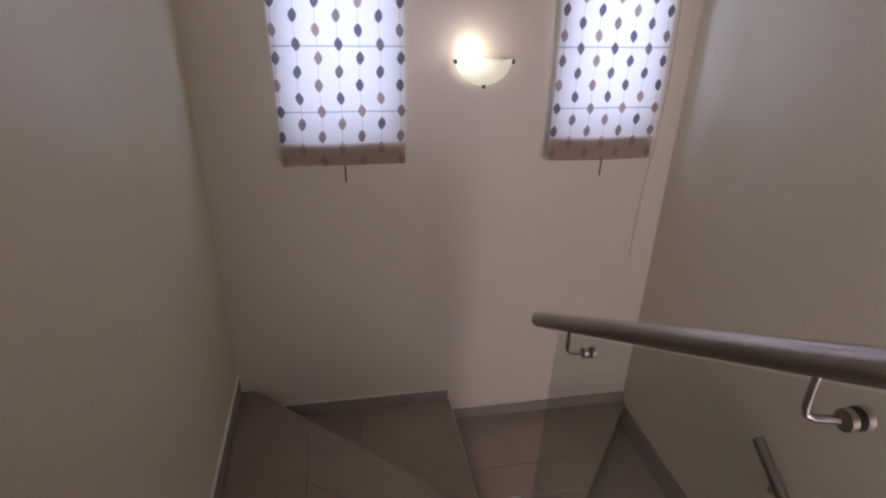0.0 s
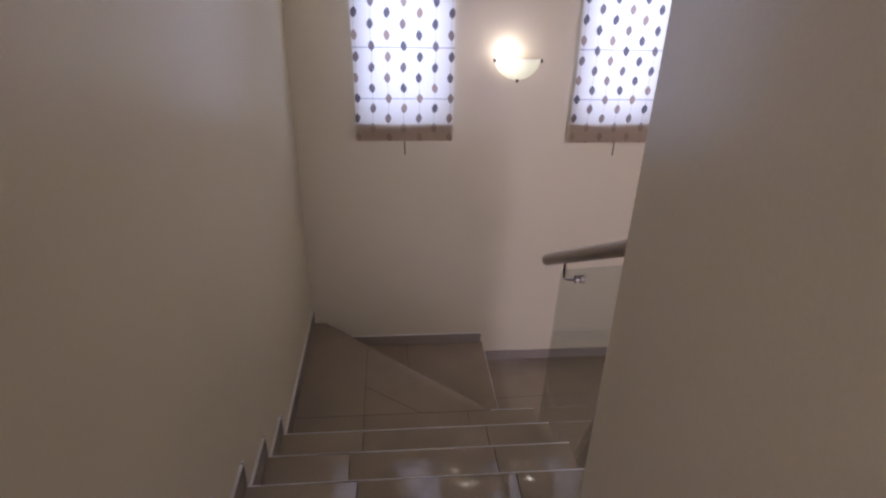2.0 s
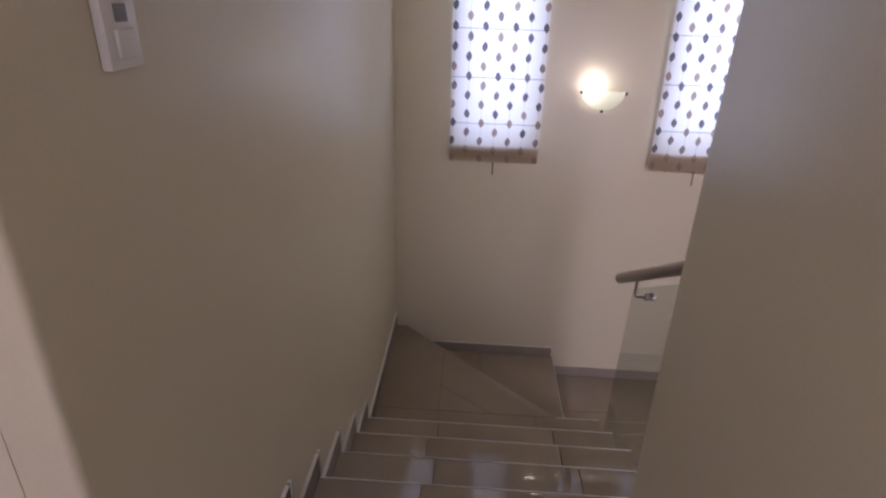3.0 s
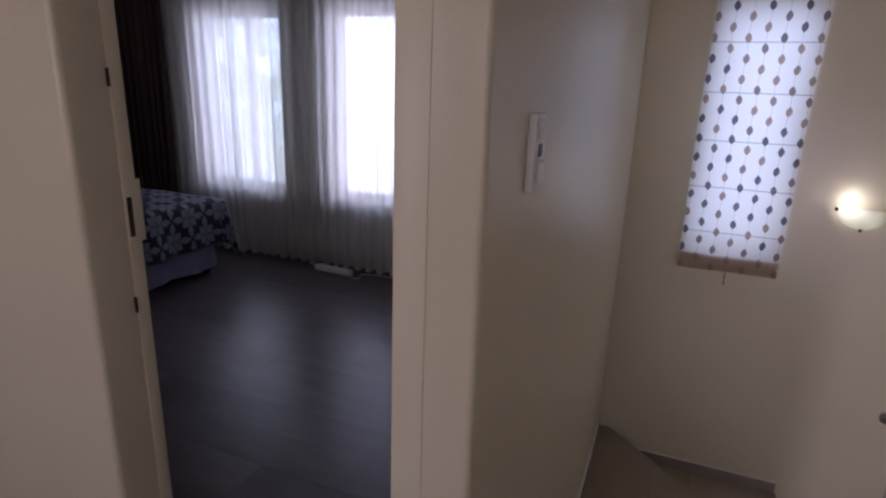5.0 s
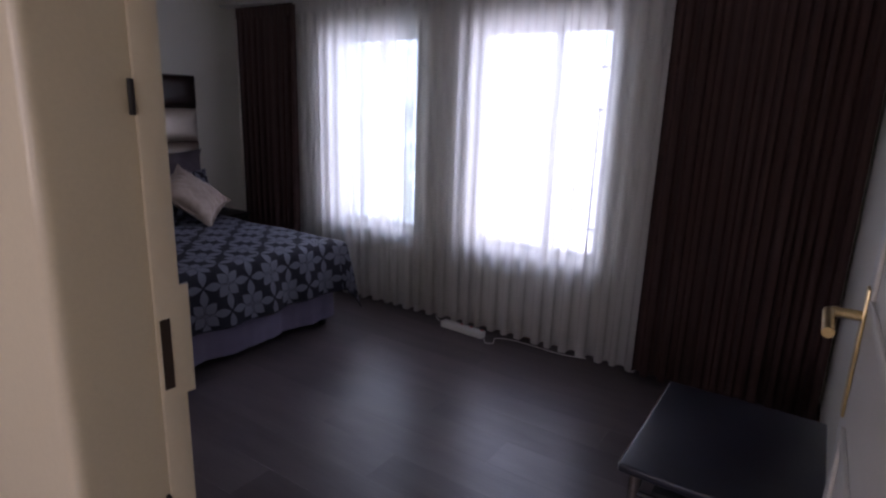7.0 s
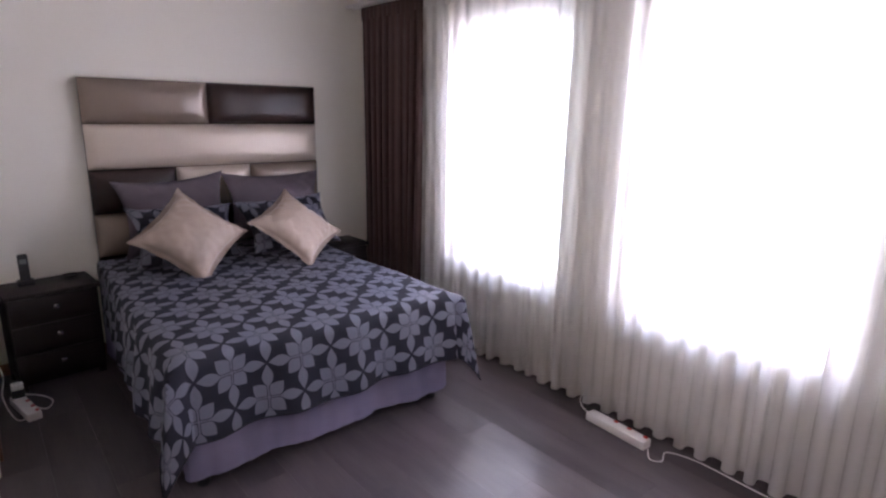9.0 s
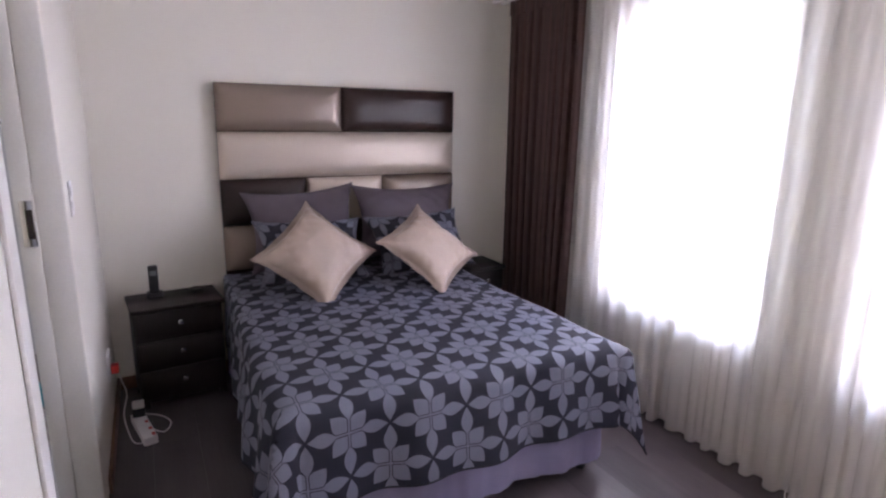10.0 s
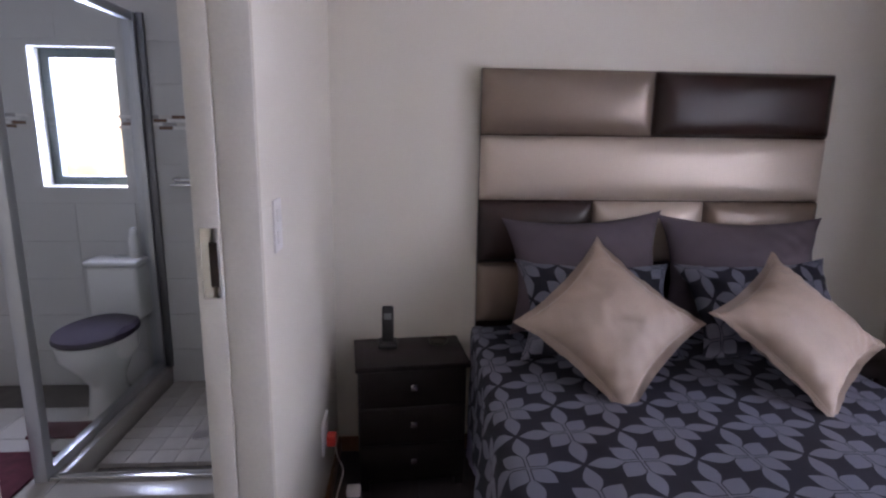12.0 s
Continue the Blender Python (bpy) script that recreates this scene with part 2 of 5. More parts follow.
def flower_cloth():
    """Charcoal jacquard with a staggered lattice of grey flowers: four long pointed petals and four short ones between."""
    g = Graph("floral_jacquard_cloth")
    u, v, _ = g.xyz(g.coords("UV"))
    cu, cv = 0.281, 0.300
    total = None

    def limit(x):
        return g.m("MINIMUM", g.m("MAXIMUM", x, 0.0), 1.0)

    for ou, ov in ((0.0, 0.0), (0.5, 0.5)):
        p = g.m("ABSOLUTE", g.m("SUBTRACT", g.m("FRACT", g.m("ADD", g.m("DIVIDE", u, cu), 20.5 - 0.018 / cu + ou)), 0.5))
        q = g.m("ABSOLUTE", g.m("SUBTRACT", g.m("FRACT", g.m("ADD", g.m("DIVIDE", v, cv), 20.5 - 1.575 / cv + ov)), 0.5))
        petal = None
        for along, across in ((p, q), (q, p)):
            s = limit(g.m("DIVIDE", g.m("SUBTRACT", along, 0.150), 0.325))
            wide = g.m("MULTIPLY", g.m("SINE", g.m("MULTIPLY", g.m("POWER", s, 0.9), math.pi)), 0.078)
            stem = g.m("MULTIPLY", g.m("LESS_THAN", along, 0.2), 0.011)
            leaf = g.m("LESS_THAN", across, g.m("MAXIMUM", wide, stem))
            petal = leaf if petal is None else g.m("MAXIMUM", petal, leaf)
        t = g.m("ADD", p, q)
        d = g.m("ABSOLUTE", g.m("SUBTRACT", p, q))
        wide = g.m("MULTIPLY", g.m("SINE", g.m("MULTIPLY", g.m("POWER", limit(g.m("DIVIDE", t, 0.42)), 0.95), math.pi)), 0.138)
        short = g.m("MULTIPLY", g.m("LESS_THAN", d, wide), g.m("GREATER_THAN", g.m("MINIMUM", p, q), 0.021))
        petal = g.m("MAXIMUM", petal, short)
        total = petal if total is None else g.m("MAXIMUM", total, petal)
    twill = g.noise(g.scaled(g.coords("UV"), (900.0, 350.0, 1.0)), 1.0, 2)
    cloud = g.noise(g.coords("UV"), 9, 3)
    light = g.mix(g.ramp(twill, 0.3, 0.7), (0.110, 0.115, 0.155), (0.175, 0.180, 0.228))
    dark = g.mix(g.ramp(cloud, 0.3, 0.7), (0.006, 0.006, 0.014), (0.012, 0.012, 0.025))
    g.set(Base_Color=g.mix(total, dark, light))
    g.set(Roughness=g.m("SUBTRACT", 0.8, g.m("MULTIPLY", total, 0.25)))
    g.bump(g.m("ADD", total, g.m("MULTIPLY", twill, 0.5)), 0.35, 0.0015)
    return g.mat


FLORAL = flower_cloth()


def glowing(name, col, strength):
    g = Graph(name)
    g.set(Base_Color=col, Emission_Color=col, Emission_Strength=strength, Roughness=0.3)
    return g.mat


def lamp_glass():
    g = Graph("frosted_lamp_glass")
    g.set(Base_Color=(0.86, 0.88, 0.82), Roughness=0.3, Transmission_Weight=0.0)
    tl = g.node("ShaderNodeBsdfTranslucent", Color=(0.90, 0.93, 0.82, 1))
    mx = g.node("ShaderNodeMixShader", Fac=0.6)
    g.t.links.new(g.b.outputs[0], mx.inputs[1])
    g.t.links.new(tl.outputs[0], mx.inputs[2])
    g.t.links.new(mx.outputs[0], g.out.inputs[0])
    return g.mat


LAMPGLASS = lamp_glass()
BULB = glowing("lit_bulb", (0.96, 1.0, 0.86), 11.0)


def outdoors():
    """Glowing distance outside the bedroom windows, lighting the room: bright sky over foliage and a pale house."""
    g = Graph("outdoor_distance")
    c = g.coords()
    x, _, z = g.xyz(c)
    leaves = g.noise(c, 4.5, 7)
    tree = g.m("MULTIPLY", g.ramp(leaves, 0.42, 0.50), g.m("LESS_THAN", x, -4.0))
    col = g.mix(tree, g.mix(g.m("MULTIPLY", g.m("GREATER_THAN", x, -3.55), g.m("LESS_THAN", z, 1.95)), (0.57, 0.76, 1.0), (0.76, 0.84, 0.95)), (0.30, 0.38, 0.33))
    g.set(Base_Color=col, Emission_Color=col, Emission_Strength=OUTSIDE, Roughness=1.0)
    return g.mat


OUTDOORS = outdoors()


# ---------------------------------------------------------------- mesh helpers
def mesh_of(name, bm, mat):
    me = bpy.data.meshes.new(name)
    bm.normal_update()
    bm.to_mesh(me)
    bm.free()
    for m in mat if isinstance(mat, (list, tuple)) else [mat]:
        me.materials.append(m)
    return me


def smooth(me, angle=40):
    me.polygons.foreach_set("use_smooth", [True] * len(me.polygons))
    me.set_sharp_from_angle(angle=radians(angle))
    return me


def part(name, bm, mat, parent=None, label="", soft=True):
    me = mesh_of(name, bm, mat)
    if soft:
        smooth(me)
    ob = new(name, me)
    if parent is not None:
        ob.parent = parent
        ob.matrix_parent_inverse = parent.matrix_world.inverted()
    return tagged(ob, label)


def thing(name, x, y, z, label, category, group=""):
    ob = new(name)
    ob.location = (x, y, z)
    ob.empty_display_size = 0.1
    bpy.context.view_layer.update()
    return tagged(ob, label, category, group)


def box(x0, x1, y0, y1, z0, z1, bev=0.0, seg=2, bm=None):
    bm = bm or bmesh.new()
    m = Matrix.Translation(((x0 + x1) / 2, (y0 + y1) / 2, (z0 + z1) / 2)) @ Matrix.Diagonal((x1 - x0, y1 - y0, z1 - z0, 1))
    r = bmesh.ops.create_cube(bm, size=1, matrix=m)
    if bev:
        es = list({e for v in r["verts"] for e in v.link_edges})
        bmesh.ops.bevel(bm, geom=es, offset=bev, segments=seg, profile=0.5, affect="EDGES")
    return bm


def tube(points, rad, n=16, bm=None, caps=True):
    """A round bar along a line of points."""
    bm = bm or bmesh.new()
    pts = [Vector(p) for p in points]
    rings, up = [], Vector((0.13, 0.21, 0.97))
    for i, p in enumerate(pts):
        d = (pts[min(i + 1, len(pts) - 1)] - pts[max(i - 1, 0)]).normalized()
        a = d.cross(up).normalized()
        b = d.cross(a)
        rings.append([bm.verts.new(p + rad * (math.cos(2 * math.pi * k / n) * a + math.sin(2 * math.pi * k / n) * b)) for k in range(n)])
    for r0, r1 in zip(rings, rings[1:]):
        for k in range(n):
            bm.faces.new((r0[k], r0[(k + 1) % n], r1[(k + 1) % n], r1[k]))
    if caps:
        bm.faces.new(rings[0])
        bm.faces.new(rings[-1])
    bmesh.ops.recalc_face_normals(bm, faces=bm.faces)
    return bm


def lathe(profile, n=32, m=None, bm=None):
    """Turns (radius, height) pairs round the z axis."""
    bm = bm or bmesh.new()
    rings = []
    for r, z in profile:
        rings.append([bm.verts.new((max(r, 1e-4) * math.cos(2 * math.pi * k / n), max(r, 1e-4) * math.sin(2 * math.pi * k / n), z)) for k in range(n)])
    for r0, r1 in zip(rings, rings[1:]):
        for k in range(n):
            bm.faces.new((r0[k], r0[(k + 1) % n], r1[(k + 1) % n], r1[k]))
    bm.faces.new(rings[0])
    bm.faces.new(rings[-1])
    bmesh.ops.recalc_face_normals(bm, faces=bm.faces)
    if m is not None:
        bm.transform(m)
    return bm


def prism(poly, z0, z1, bev=0.0):
    """An upright block over a plan polygon."""
    bm = bmesh.new()
    lo = [bm.verts.new((x, y, z0)) for x, y in poly]
    hi = [bm.verts.new((x, y, z1)) for x, y in poly]
    n = len(poly)
    bm.faces.new(lo)
    bm.faces.new(hi)
    for k in range(n):
        bm.faces.new((lo[k], lo[(k + 1) % n], hi[(k + 1) % n], hi[k]))
    bmesh.ops.recalc_face_normals(bm, faces=bm.faces)
    if bev:
        bmesh.ops.bevel(bm, geom=[e for e in bm.edges if abs(e.verts[0].co.z - e.verts[1].co.z) < 1e-6 and e.verts[0].co.z > (z0 + z1) / 2], offset=bev, segments=2, profile=0.5, affect="EDGES")
    return bm


def sheet(fn, nu, nv, uv=None, thick=0.0):
    """A grid of fn(u, v) points, u and v from 0 to 1; uv(u, v) in metres."""
    bm = bmesh.new()
    g = [[bm.verts.new(fn(i / nu, j / nv)) for j in range(nv + 1)] for i in range(nu + 1)]
    layer = bm.loops.layers.uv.new("UVMap") if uv else None
    for i in range(nu):
        for j in range(nv):
            f = bm.faces.new((g[i][j], g[i + 1][j], g[i + 1][j + 1], g[i][j + 1]))
            if uv:
                for l, (a, b) in zip(f.loops, ((i, j), (i + 1, j), (i + 1, j + 1), (i, j + 1))):
                    l[layer].uv = uv(a / nu, b / nv)
    if thick:
        bmesh.ops.solidify(bm, geom=list(bm.faces), thickness=thick)
    return bm


def wall(name, blocks, mat, bev=0.0):
    """One wall made of butted blocks, with its openings left between them."""
    bm = bmesh.new()
    for b in blocks:
        box(*b, bm=bm)
    return tagged(part(name, bm, mat, soft=False), kind="structure")


# ---------------------------------------------------------------- plan
CEILING, LOW = 2.50, -2.75
STAIR_X, WELL_X = 1.25, 2.19          # width of the upper flight, far side of the stairwell
FAR_Y, WIN_Y = 3.10, 3.28             # stairwell end wall, bedroom window wall
BED_X, BATH_Y = -4.60, 0.83           # wall behind the bed, wall towards the bathroom
RISE, GOING, EDGE = 0.155, 0.278, 0.845
DOOR0, DOOR1, DOOR_Y0, DOOR_Y1 = -0.948, -0.133, 0.22, 0.455
DOOR_TOP = 2.12

# stairwell end wall with two window openings
wall("wall_stair_end", [
    (-0.11, 0.362, FAR_Y, 3.28, LOW, CEILING), (0.362, 0.842, FAR_Y, 3.28, LOW, 0.535), (0.362, 0.842, FAR_Y, 3.28, 1.90, CEILING),
    (0.842, 1.548, FAR_Y, 3.28, LOW, CEILING), (1.548, 2.008, FAR_Y, 3.28, LOW, 0.53), (1.548, 2.008, FAR_Y, 3.28, 1.90, CEILING),
    (2.008, WELL_X + 0.2, FAR_Y, 3.28, LOW, CEILING)], PAINT)
bm = prism([(DOOR1, DOOR_Y0), (0.0, DOOR_Y0), (0.0, FAR_Y), (-0.11, FAR_Y), (-0.11, DOOR_Y1), (DOOR1, DOOR_Y1)], LOW, CEILING)
bmesh.ops.bevel(bm, geom=[e for e in bm.edges if abs(e.verts[0].co.x) + abs(e.verts[0].co.y - DOOR_Y0) < 1e-4 and abs(e.verts[1].co.x) + abs(e.verts[1].co.y - DOOR_Y0) < 1e-4], offset=0.012, segments=4, profile=0.5, affect="EDGES")
tagged(part("wall_stair_left", bm, PAINT), kind="structure")
wall("wall_stair_right", [(WELL_X, WELL_X + 0.2, -0.8, FAR_Y, LOW, CEILING)], PAINT)
# Unseen closing wall; its opening is added for the stairwell lamp.
wall("wall_stairwell_front", [(1.13, 1.30, -0.8, -0.6, LOW, CEILING), (2.02, WELL_X, -0.8, -0.6, LOW, CEILING), (1.30, 2.02, -0.8, -0.6, LOW, -0.41), (1.30, 2.02, -0.8, -0.6, 1.11, CEILING)], PAINT)
bm = box(0.95, 1.13, -2.6, 0.866, LOW, CEILING, 0.006)
tagged(part("wall_hall_right", bm, PAINT), kind="structure")
# the wall between hall and bedroom, with its doorway; its corner is rounded plaster
bm = bmesh.new()
box(DOOR0, DOOR1, 0.315, DOOR_Y1, DOOR_TOP, CEILING, bm=bm)
box(-3.2, DOOR0, 0.315, DOOR_Y1, 0.0, CEILING, 0.016, 4, bm=bm)
tagged(part("wall_bedroom_door", bm, PAINT), kind="structure")
wall("wall_hall_left", [(-3.2, -3.0, -2.6, 0.315, -0.1, CEILING)], PAINT)
# Unseen back wall; its two openings are added to hold the hall lamps.
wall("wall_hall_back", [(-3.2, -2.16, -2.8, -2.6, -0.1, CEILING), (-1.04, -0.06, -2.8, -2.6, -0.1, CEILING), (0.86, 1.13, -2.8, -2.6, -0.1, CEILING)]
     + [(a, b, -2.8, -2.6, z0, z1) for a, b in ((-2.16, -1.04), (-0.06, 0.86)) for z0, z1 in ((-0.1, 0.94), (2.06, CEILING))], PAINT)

# bedroom
W1, W2, WZ = (-3.50, -2.68), (-2.23, -1.34), (0.555, 1.945)
wall("wall_bedroom_window", [
    (BED_X - 0.2, W1[0], WIN_Y, 3.50, -0.1, CEILING), (W1[1], W2[0], WIN_Y, 3.50, -0.1, CEILING), (W2[1], -0.11, WIN_Y, 3.50, -0.1, CEILING),
    (W1[0], W1[1], WIN_Y, 3.50, -0.1, WZ[0]), (W1[0], W1[1], WIN_Y, 3.50, WZ[1], CEILING),
    (W2[0], W2[1], WIN_Y, 3.50, -0.1, WZ[0]), (W2[0], W2[1], WIN_Y, 3.50, WZ[1], CEILING)], BEDPAINT)
wall("wall_bed_head", [(BED_X - 0.2, BED_X, BATH_Y, WIN_Y, -0.1, CEILING)], BEDPAINT)
BD0, BD1, BATH_IN = -3.49, -2.61, 0.69
bm = bmesh.new()
box(-5.42, BD0, BATH_IN, BATH_Y, -0.1, CEILING, 0.008, bm=bm)
box(BD0, BD1, BATH_IN, BATH_Y, DOOR_TOP, CEILING, bm=bm)
box(BD1, -1.75, BATH_IN, BATH_Y, -0.1, CEILING, 0.008, bm=bm)
box(-1.95, -1.75, DOOR_Y1, BATH_IN, -0.1, CEILING, bm=bm)
tagged(part("wall_bathroom_side", bm, BEDPAINT), kind="structure")
bm = box(-0.119, -0.1105, DOOR_Y1 + 0.001, WIN_Y, -0.1, CEILING)
tagged(part("wall_bedroom_right", bm, BEDPAINT), kind="structure")

# ceilings
tagged(part("ceiling_bedroom", box(-5.5, -0.11, 0.456, 3.50, CEILING, CEILING + 0.12), CEIL, soft=False), kind="structure")
tagged(part("ceiling_hall", box(-3.2, WELL_X + 0.2, -2.8, 3.28, CEILING + 0.002, CEILING + 0.13), CEIL, soft=False), kind="structure")

# bathroom shell
BX = -5.32
wall("wall_bathroom_far", [
    (BX - 0.2, BX, -1.6, -0.715, -0.1, CEILING), (BX - 0.2, BX, -0.30, BATH_IN, -0.1, CEILING),
    (BX - 0.2, BX, -0.715, -0.30, -0.1, 1.075), (BX - 0.2, BX, -0.715, -0.30, 1.77, CEILING)], BATHTILE)
wall("wall_bathroom_back", [(BX - 0.2, -3.2, -1.8, -1.6, -0.1, CEILING)], BATHTILE)
tagged(part("ceiling_bathroom", box(BX - 0.2, -3.2, -1.8, 0.468, CEILING + 0.001, CEILING + 0.12), CEIL, soft=False), kind="structure")
bm = prism([(BX, -1.6), (-3.2, -1.6), (-3.2, 0.456), (-1.96, 0.456), (-1.96, 0.758), (BX, 0.758)], -0.1, -0.004)
bath_floor = tagged(part("floor_bathroom", bm, GROUT, soft=False), kind="structure")

# hall floor, bedroom floor base and the ground outside
hall_floor = tagged(part("floor_hall", prism([(-3.0, -2.6), (0.95, -2.6), (0.95, EDGE - 0.012), (0.0, EDGE - 0.012), (0.0, 0.22), (DOOR1, 0.22), (-3.0, 0.22)], -0.14, -0.006), GROUT, soft=False), kind="structure")
bed_floor = tagged(part("floor_bedroom", prism([(BED_X, 0.76), (-1.95, 0.76), (-1.95, DOOR_Y0), (-0.12, DOOR_Y0), (-0.12, WIN_Y), (BED_X, WIN_Y)], -0.1, -0.012), GLUE, soft=False), kind="structure")
tagged(part("floor_lower_hall", box(-0.16, WELL_X, -0.8, FAR_Y, LOW - 0.1, LOW + 0.004), TILE, soft=False), kind="structure")
tagged(part("ground", box(-400, 400, 3.6, 500, LOW - 0.4, LOW - 0.2), painted("dry_garden_ground", (0.18, 0.17, 0.12), 0.9, 0.2, 0.4, 8, 0.5), soft=False), kind="structure")
# Panel beyond the windows; the bedroom's daylight is put into its glow.
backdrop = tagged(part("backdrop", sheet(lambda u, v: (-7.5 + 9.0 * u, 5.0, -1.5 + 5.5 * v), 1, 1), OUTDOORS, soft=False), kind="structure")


# ---------------------------------------------------------------- stairs
def tread_tiles(level, cuts, poly_of, parent):
    """Tiles of one tread: each is a thin slab with a bevelled upper edge."""
    for a, b in zip(cuts, cuts[1:]):
        part("tile", prism(poly_of(a + 0.0015, b - 0.0015), level - 0.012, level, 0.0012), TILE, parent)


stair = thing("staircase", 0.6, 1.5, LOW, "winding staircase clad in glossy grey-beige porcelain tiles", "staircase")
for k in range(1, 5):
    y0, y1, z = EDGE + GOING * (k - 1), EDGE + GOING * k, -RISE * k
    step = part("step", box(0.002, STAIR_X - 0.004, y0 - 0.012, y1 - 0.012, z - 0.32, z - 0.012), GROUT, stair, soft=False)
    shift = (0.0, 0.03, -0.02, 0.015)[k - 1]
    tread_tiles(z, (0.002, 0.36 + shift, 0.94 + shift * 0.5, STAIR_X), lambda a, b: [(a, y0 + 0.001), (b, y0 + 0.001), (b, y1 + 0.008), (a, y1 + 0.008)], step)
    part("riser", box(0.003, STAIR_X - 0.002, y1 - 0.012, y1 - 0.002, z - RISE, z - 0.0125), TILE, step)
    part("nosing", box(0.003, STAIR_X, y1 + 0.0085, y1 + 0.0130, z - 0.012, z + 0.0018, 0.0008, 1), NOSE, step, "polished pale tile edge")
part("nosing", box(0.003, 0.948, EDGE - 0.002, EDGE + 0.0025, -0.012, 0.0018, 0.0008, 1), NOSE, stair, "polished pale tile edge")
part("riser", box(0.003, STAIR_X - 0.002, EDGE - 0.012, EDGE - 0.002, -RISE, -0.0125), TILE, stair)

NX, NY = 1.02, 2.235
A_POLY = [(0.002, EDGE + 4 * GOING - 0.012), (STAIR_X, EDGE + 4 * GOING - 0.012), (STAIR_X, NY), (NX, NY), (0.075, FAR_Y - 0.002), (0.002, FAR_Y - 0.002)]
B_POLY = [(NX - 0.1, NY - 0.02), (1.11, NY - 0.02), (1.11, FAR_Y - 0.002), (0.03, FAR_Y - 0.002)]
C_POLY = [(1.09, NY - 0.05), (1.46, NY - 0.05), (WELL_X - 0.002, FAR_Y - 0.04), (WELL_X - 0.002, FAR_Y - 0.002), (1.09, FAR_Y - 0.002)]
D_POLY = [(1.30, NY - 0.05), (WELL_X - 0.002, NY - 0.05), (WELL_X - 0.002, FAR_Y - 0.003), (2.1, FAR_Y - 0.003), (1.44, NY + 0.03)]
Z5, Z6, Z7 = -5 * RISE, -6 * RISE - 0.032, -7 * RISE - 0.026
for poly, z in ((A_POLY, Z5), (B_POLY, Z6), (C_POLY, Z7), (D_POLY, Z7 - RISE)):
    part("winder", prism(poly, z - 0.4, z, 0.0015), TILE, stair)


def strip(name, p, q, z, w, h, mat, parent, label=""):
    """A thin bar laid along a line in plan."""
    p, q = Vector((*p, z)), Vector((*q, z))
    d = q - p
    m = Matrix.Translation((p + q) / 2) @ Matrix.Rotation(math.atan2(d.y, d.x), 4, "Z")
    bm = box(-d.length / 2, d.length / 2, -w / 2, w / 2, -h, 0)
    bm.transform(m)
    return part(name, bm, mat, parent, label, soft=False)


strip("joint", (0.02, NY), (NX, NY), Z5 + 0.0007, 0.003, 0.004, GROUT, stair)
strip("joint", (0.36, 1.96), (0.36, 2.80), Z5 + 0.0007, 0.003, 0.004, GROUT, stair)
strip("joint", (0.36, 2.46), (0.66, 2.235), Z5 + 0.0007, 0.003, 0.004, GROUT, stair)
strip("joint", (0.90, 1.96), (0.90, NY), Z5 + 0.0007, 0.003, 0.004, GROUT, stair)
strip("joint", (0.62, 2.55), (0.60, 3.09), Z6 + 0.0007, 0.003, 0.004, GROUT, stair)
strip("joint", (1.12, 2.70), (1.90, 2.72), Z7 + 0.0007, 0.003, 0.004, GROUT, stair)
strip("nosing", (NX, NY + 0.001), (STAIR_X, NY + 0.001), Z5 + 0.0012, 0.003, 0.012, NOSE, stair, "polished pale tile edge")
strip("nosing", (NX, NY + 0.0015), (0.075, FAR_Y - 0.004), Z5 + 0.0008, 0.003, 0.012, SKIRT, stair)
strip("nosing", (1.1115, NY), (1.1115, FAR_Y - 0.003), Z6 + 0.0012, 0.003, 0.012, NOSE, stair, "polished pale tile edge")
for k in range(9, 17):
    y1, z = NY - 0.05 - GOING * (k - 9), -RISE * k - 0.026
    part("step", box(1.33, WELL_X - 0.002, y1 - GOING, y1 - 0.001, max(LOW, z - 0.4), z, 0.0015), TILE, stair)
# stepped tile skirting up the wall beside the flight
for k in range(0, 6):
    y0 = DOOR_Y0 if k == 0 else EDGE + GOING * (k - 1) + 0.012
    y1 = EDGE + GOING * k + 0.008 if k < 5 else FAR_Y - 0.002
    z, h = -RISE * k, 0.105
    bm = box(0.001, 0.011, y0, y1, z, z + h, 0.0012, 1)
    part("skirting_tile", bm, SKIRT, stair)
    part("skirting_edge", box(0.0015, 0.0135, y0, y1 + 0.001, z + h, z + h + 0.003), NOSE, stair, "pale polished skirting edge")
    if k < 5:
        part("skirting_tile", box(0.001, 0.011, y1 - 0.02, y1 + 0.012, z - RISE, z + h - 0.001, 0.0012, 1), SKIRT, stair)
        part("skirting_edge", box(0.0015, 0.0135, y1 + 0.0125, y1 + 0.0205, z - RISE + 0.103, z + h + 0.002), NOSE, stair, "pale polished skirting edge")
part("skirting_tile", box(0.06, 1.10, FAR_Y - 0.012, FAR_Y - 0.001, Z6, Z6 + 0.075, 0.0012, 1), SKIRT, stair)
part("skirting_edge", box(0.06, 1.105, FAR_Y - 0.014, FAR_Y - 0.001, Z6 + 0.075, Z6 + 0.0785), NOSE, stair, "pale polished skirting edge")
part("skirting_tile", box(1.105, WELL_X - 0.002, FAR_Y - 0.012, FAR_Y - 0.001, Z7, Z7 + 0.068, 0.0012, 1), SKIRT, stair)
part("skirting_tile", box(WELL_X - 0.012, WELL_X - 0.001, NY - 0.05, FAR_Y - 0.013, Z7 - RISE, Z7 - RISE + 0.15, 0.0012, 1), SKIRT, stair)
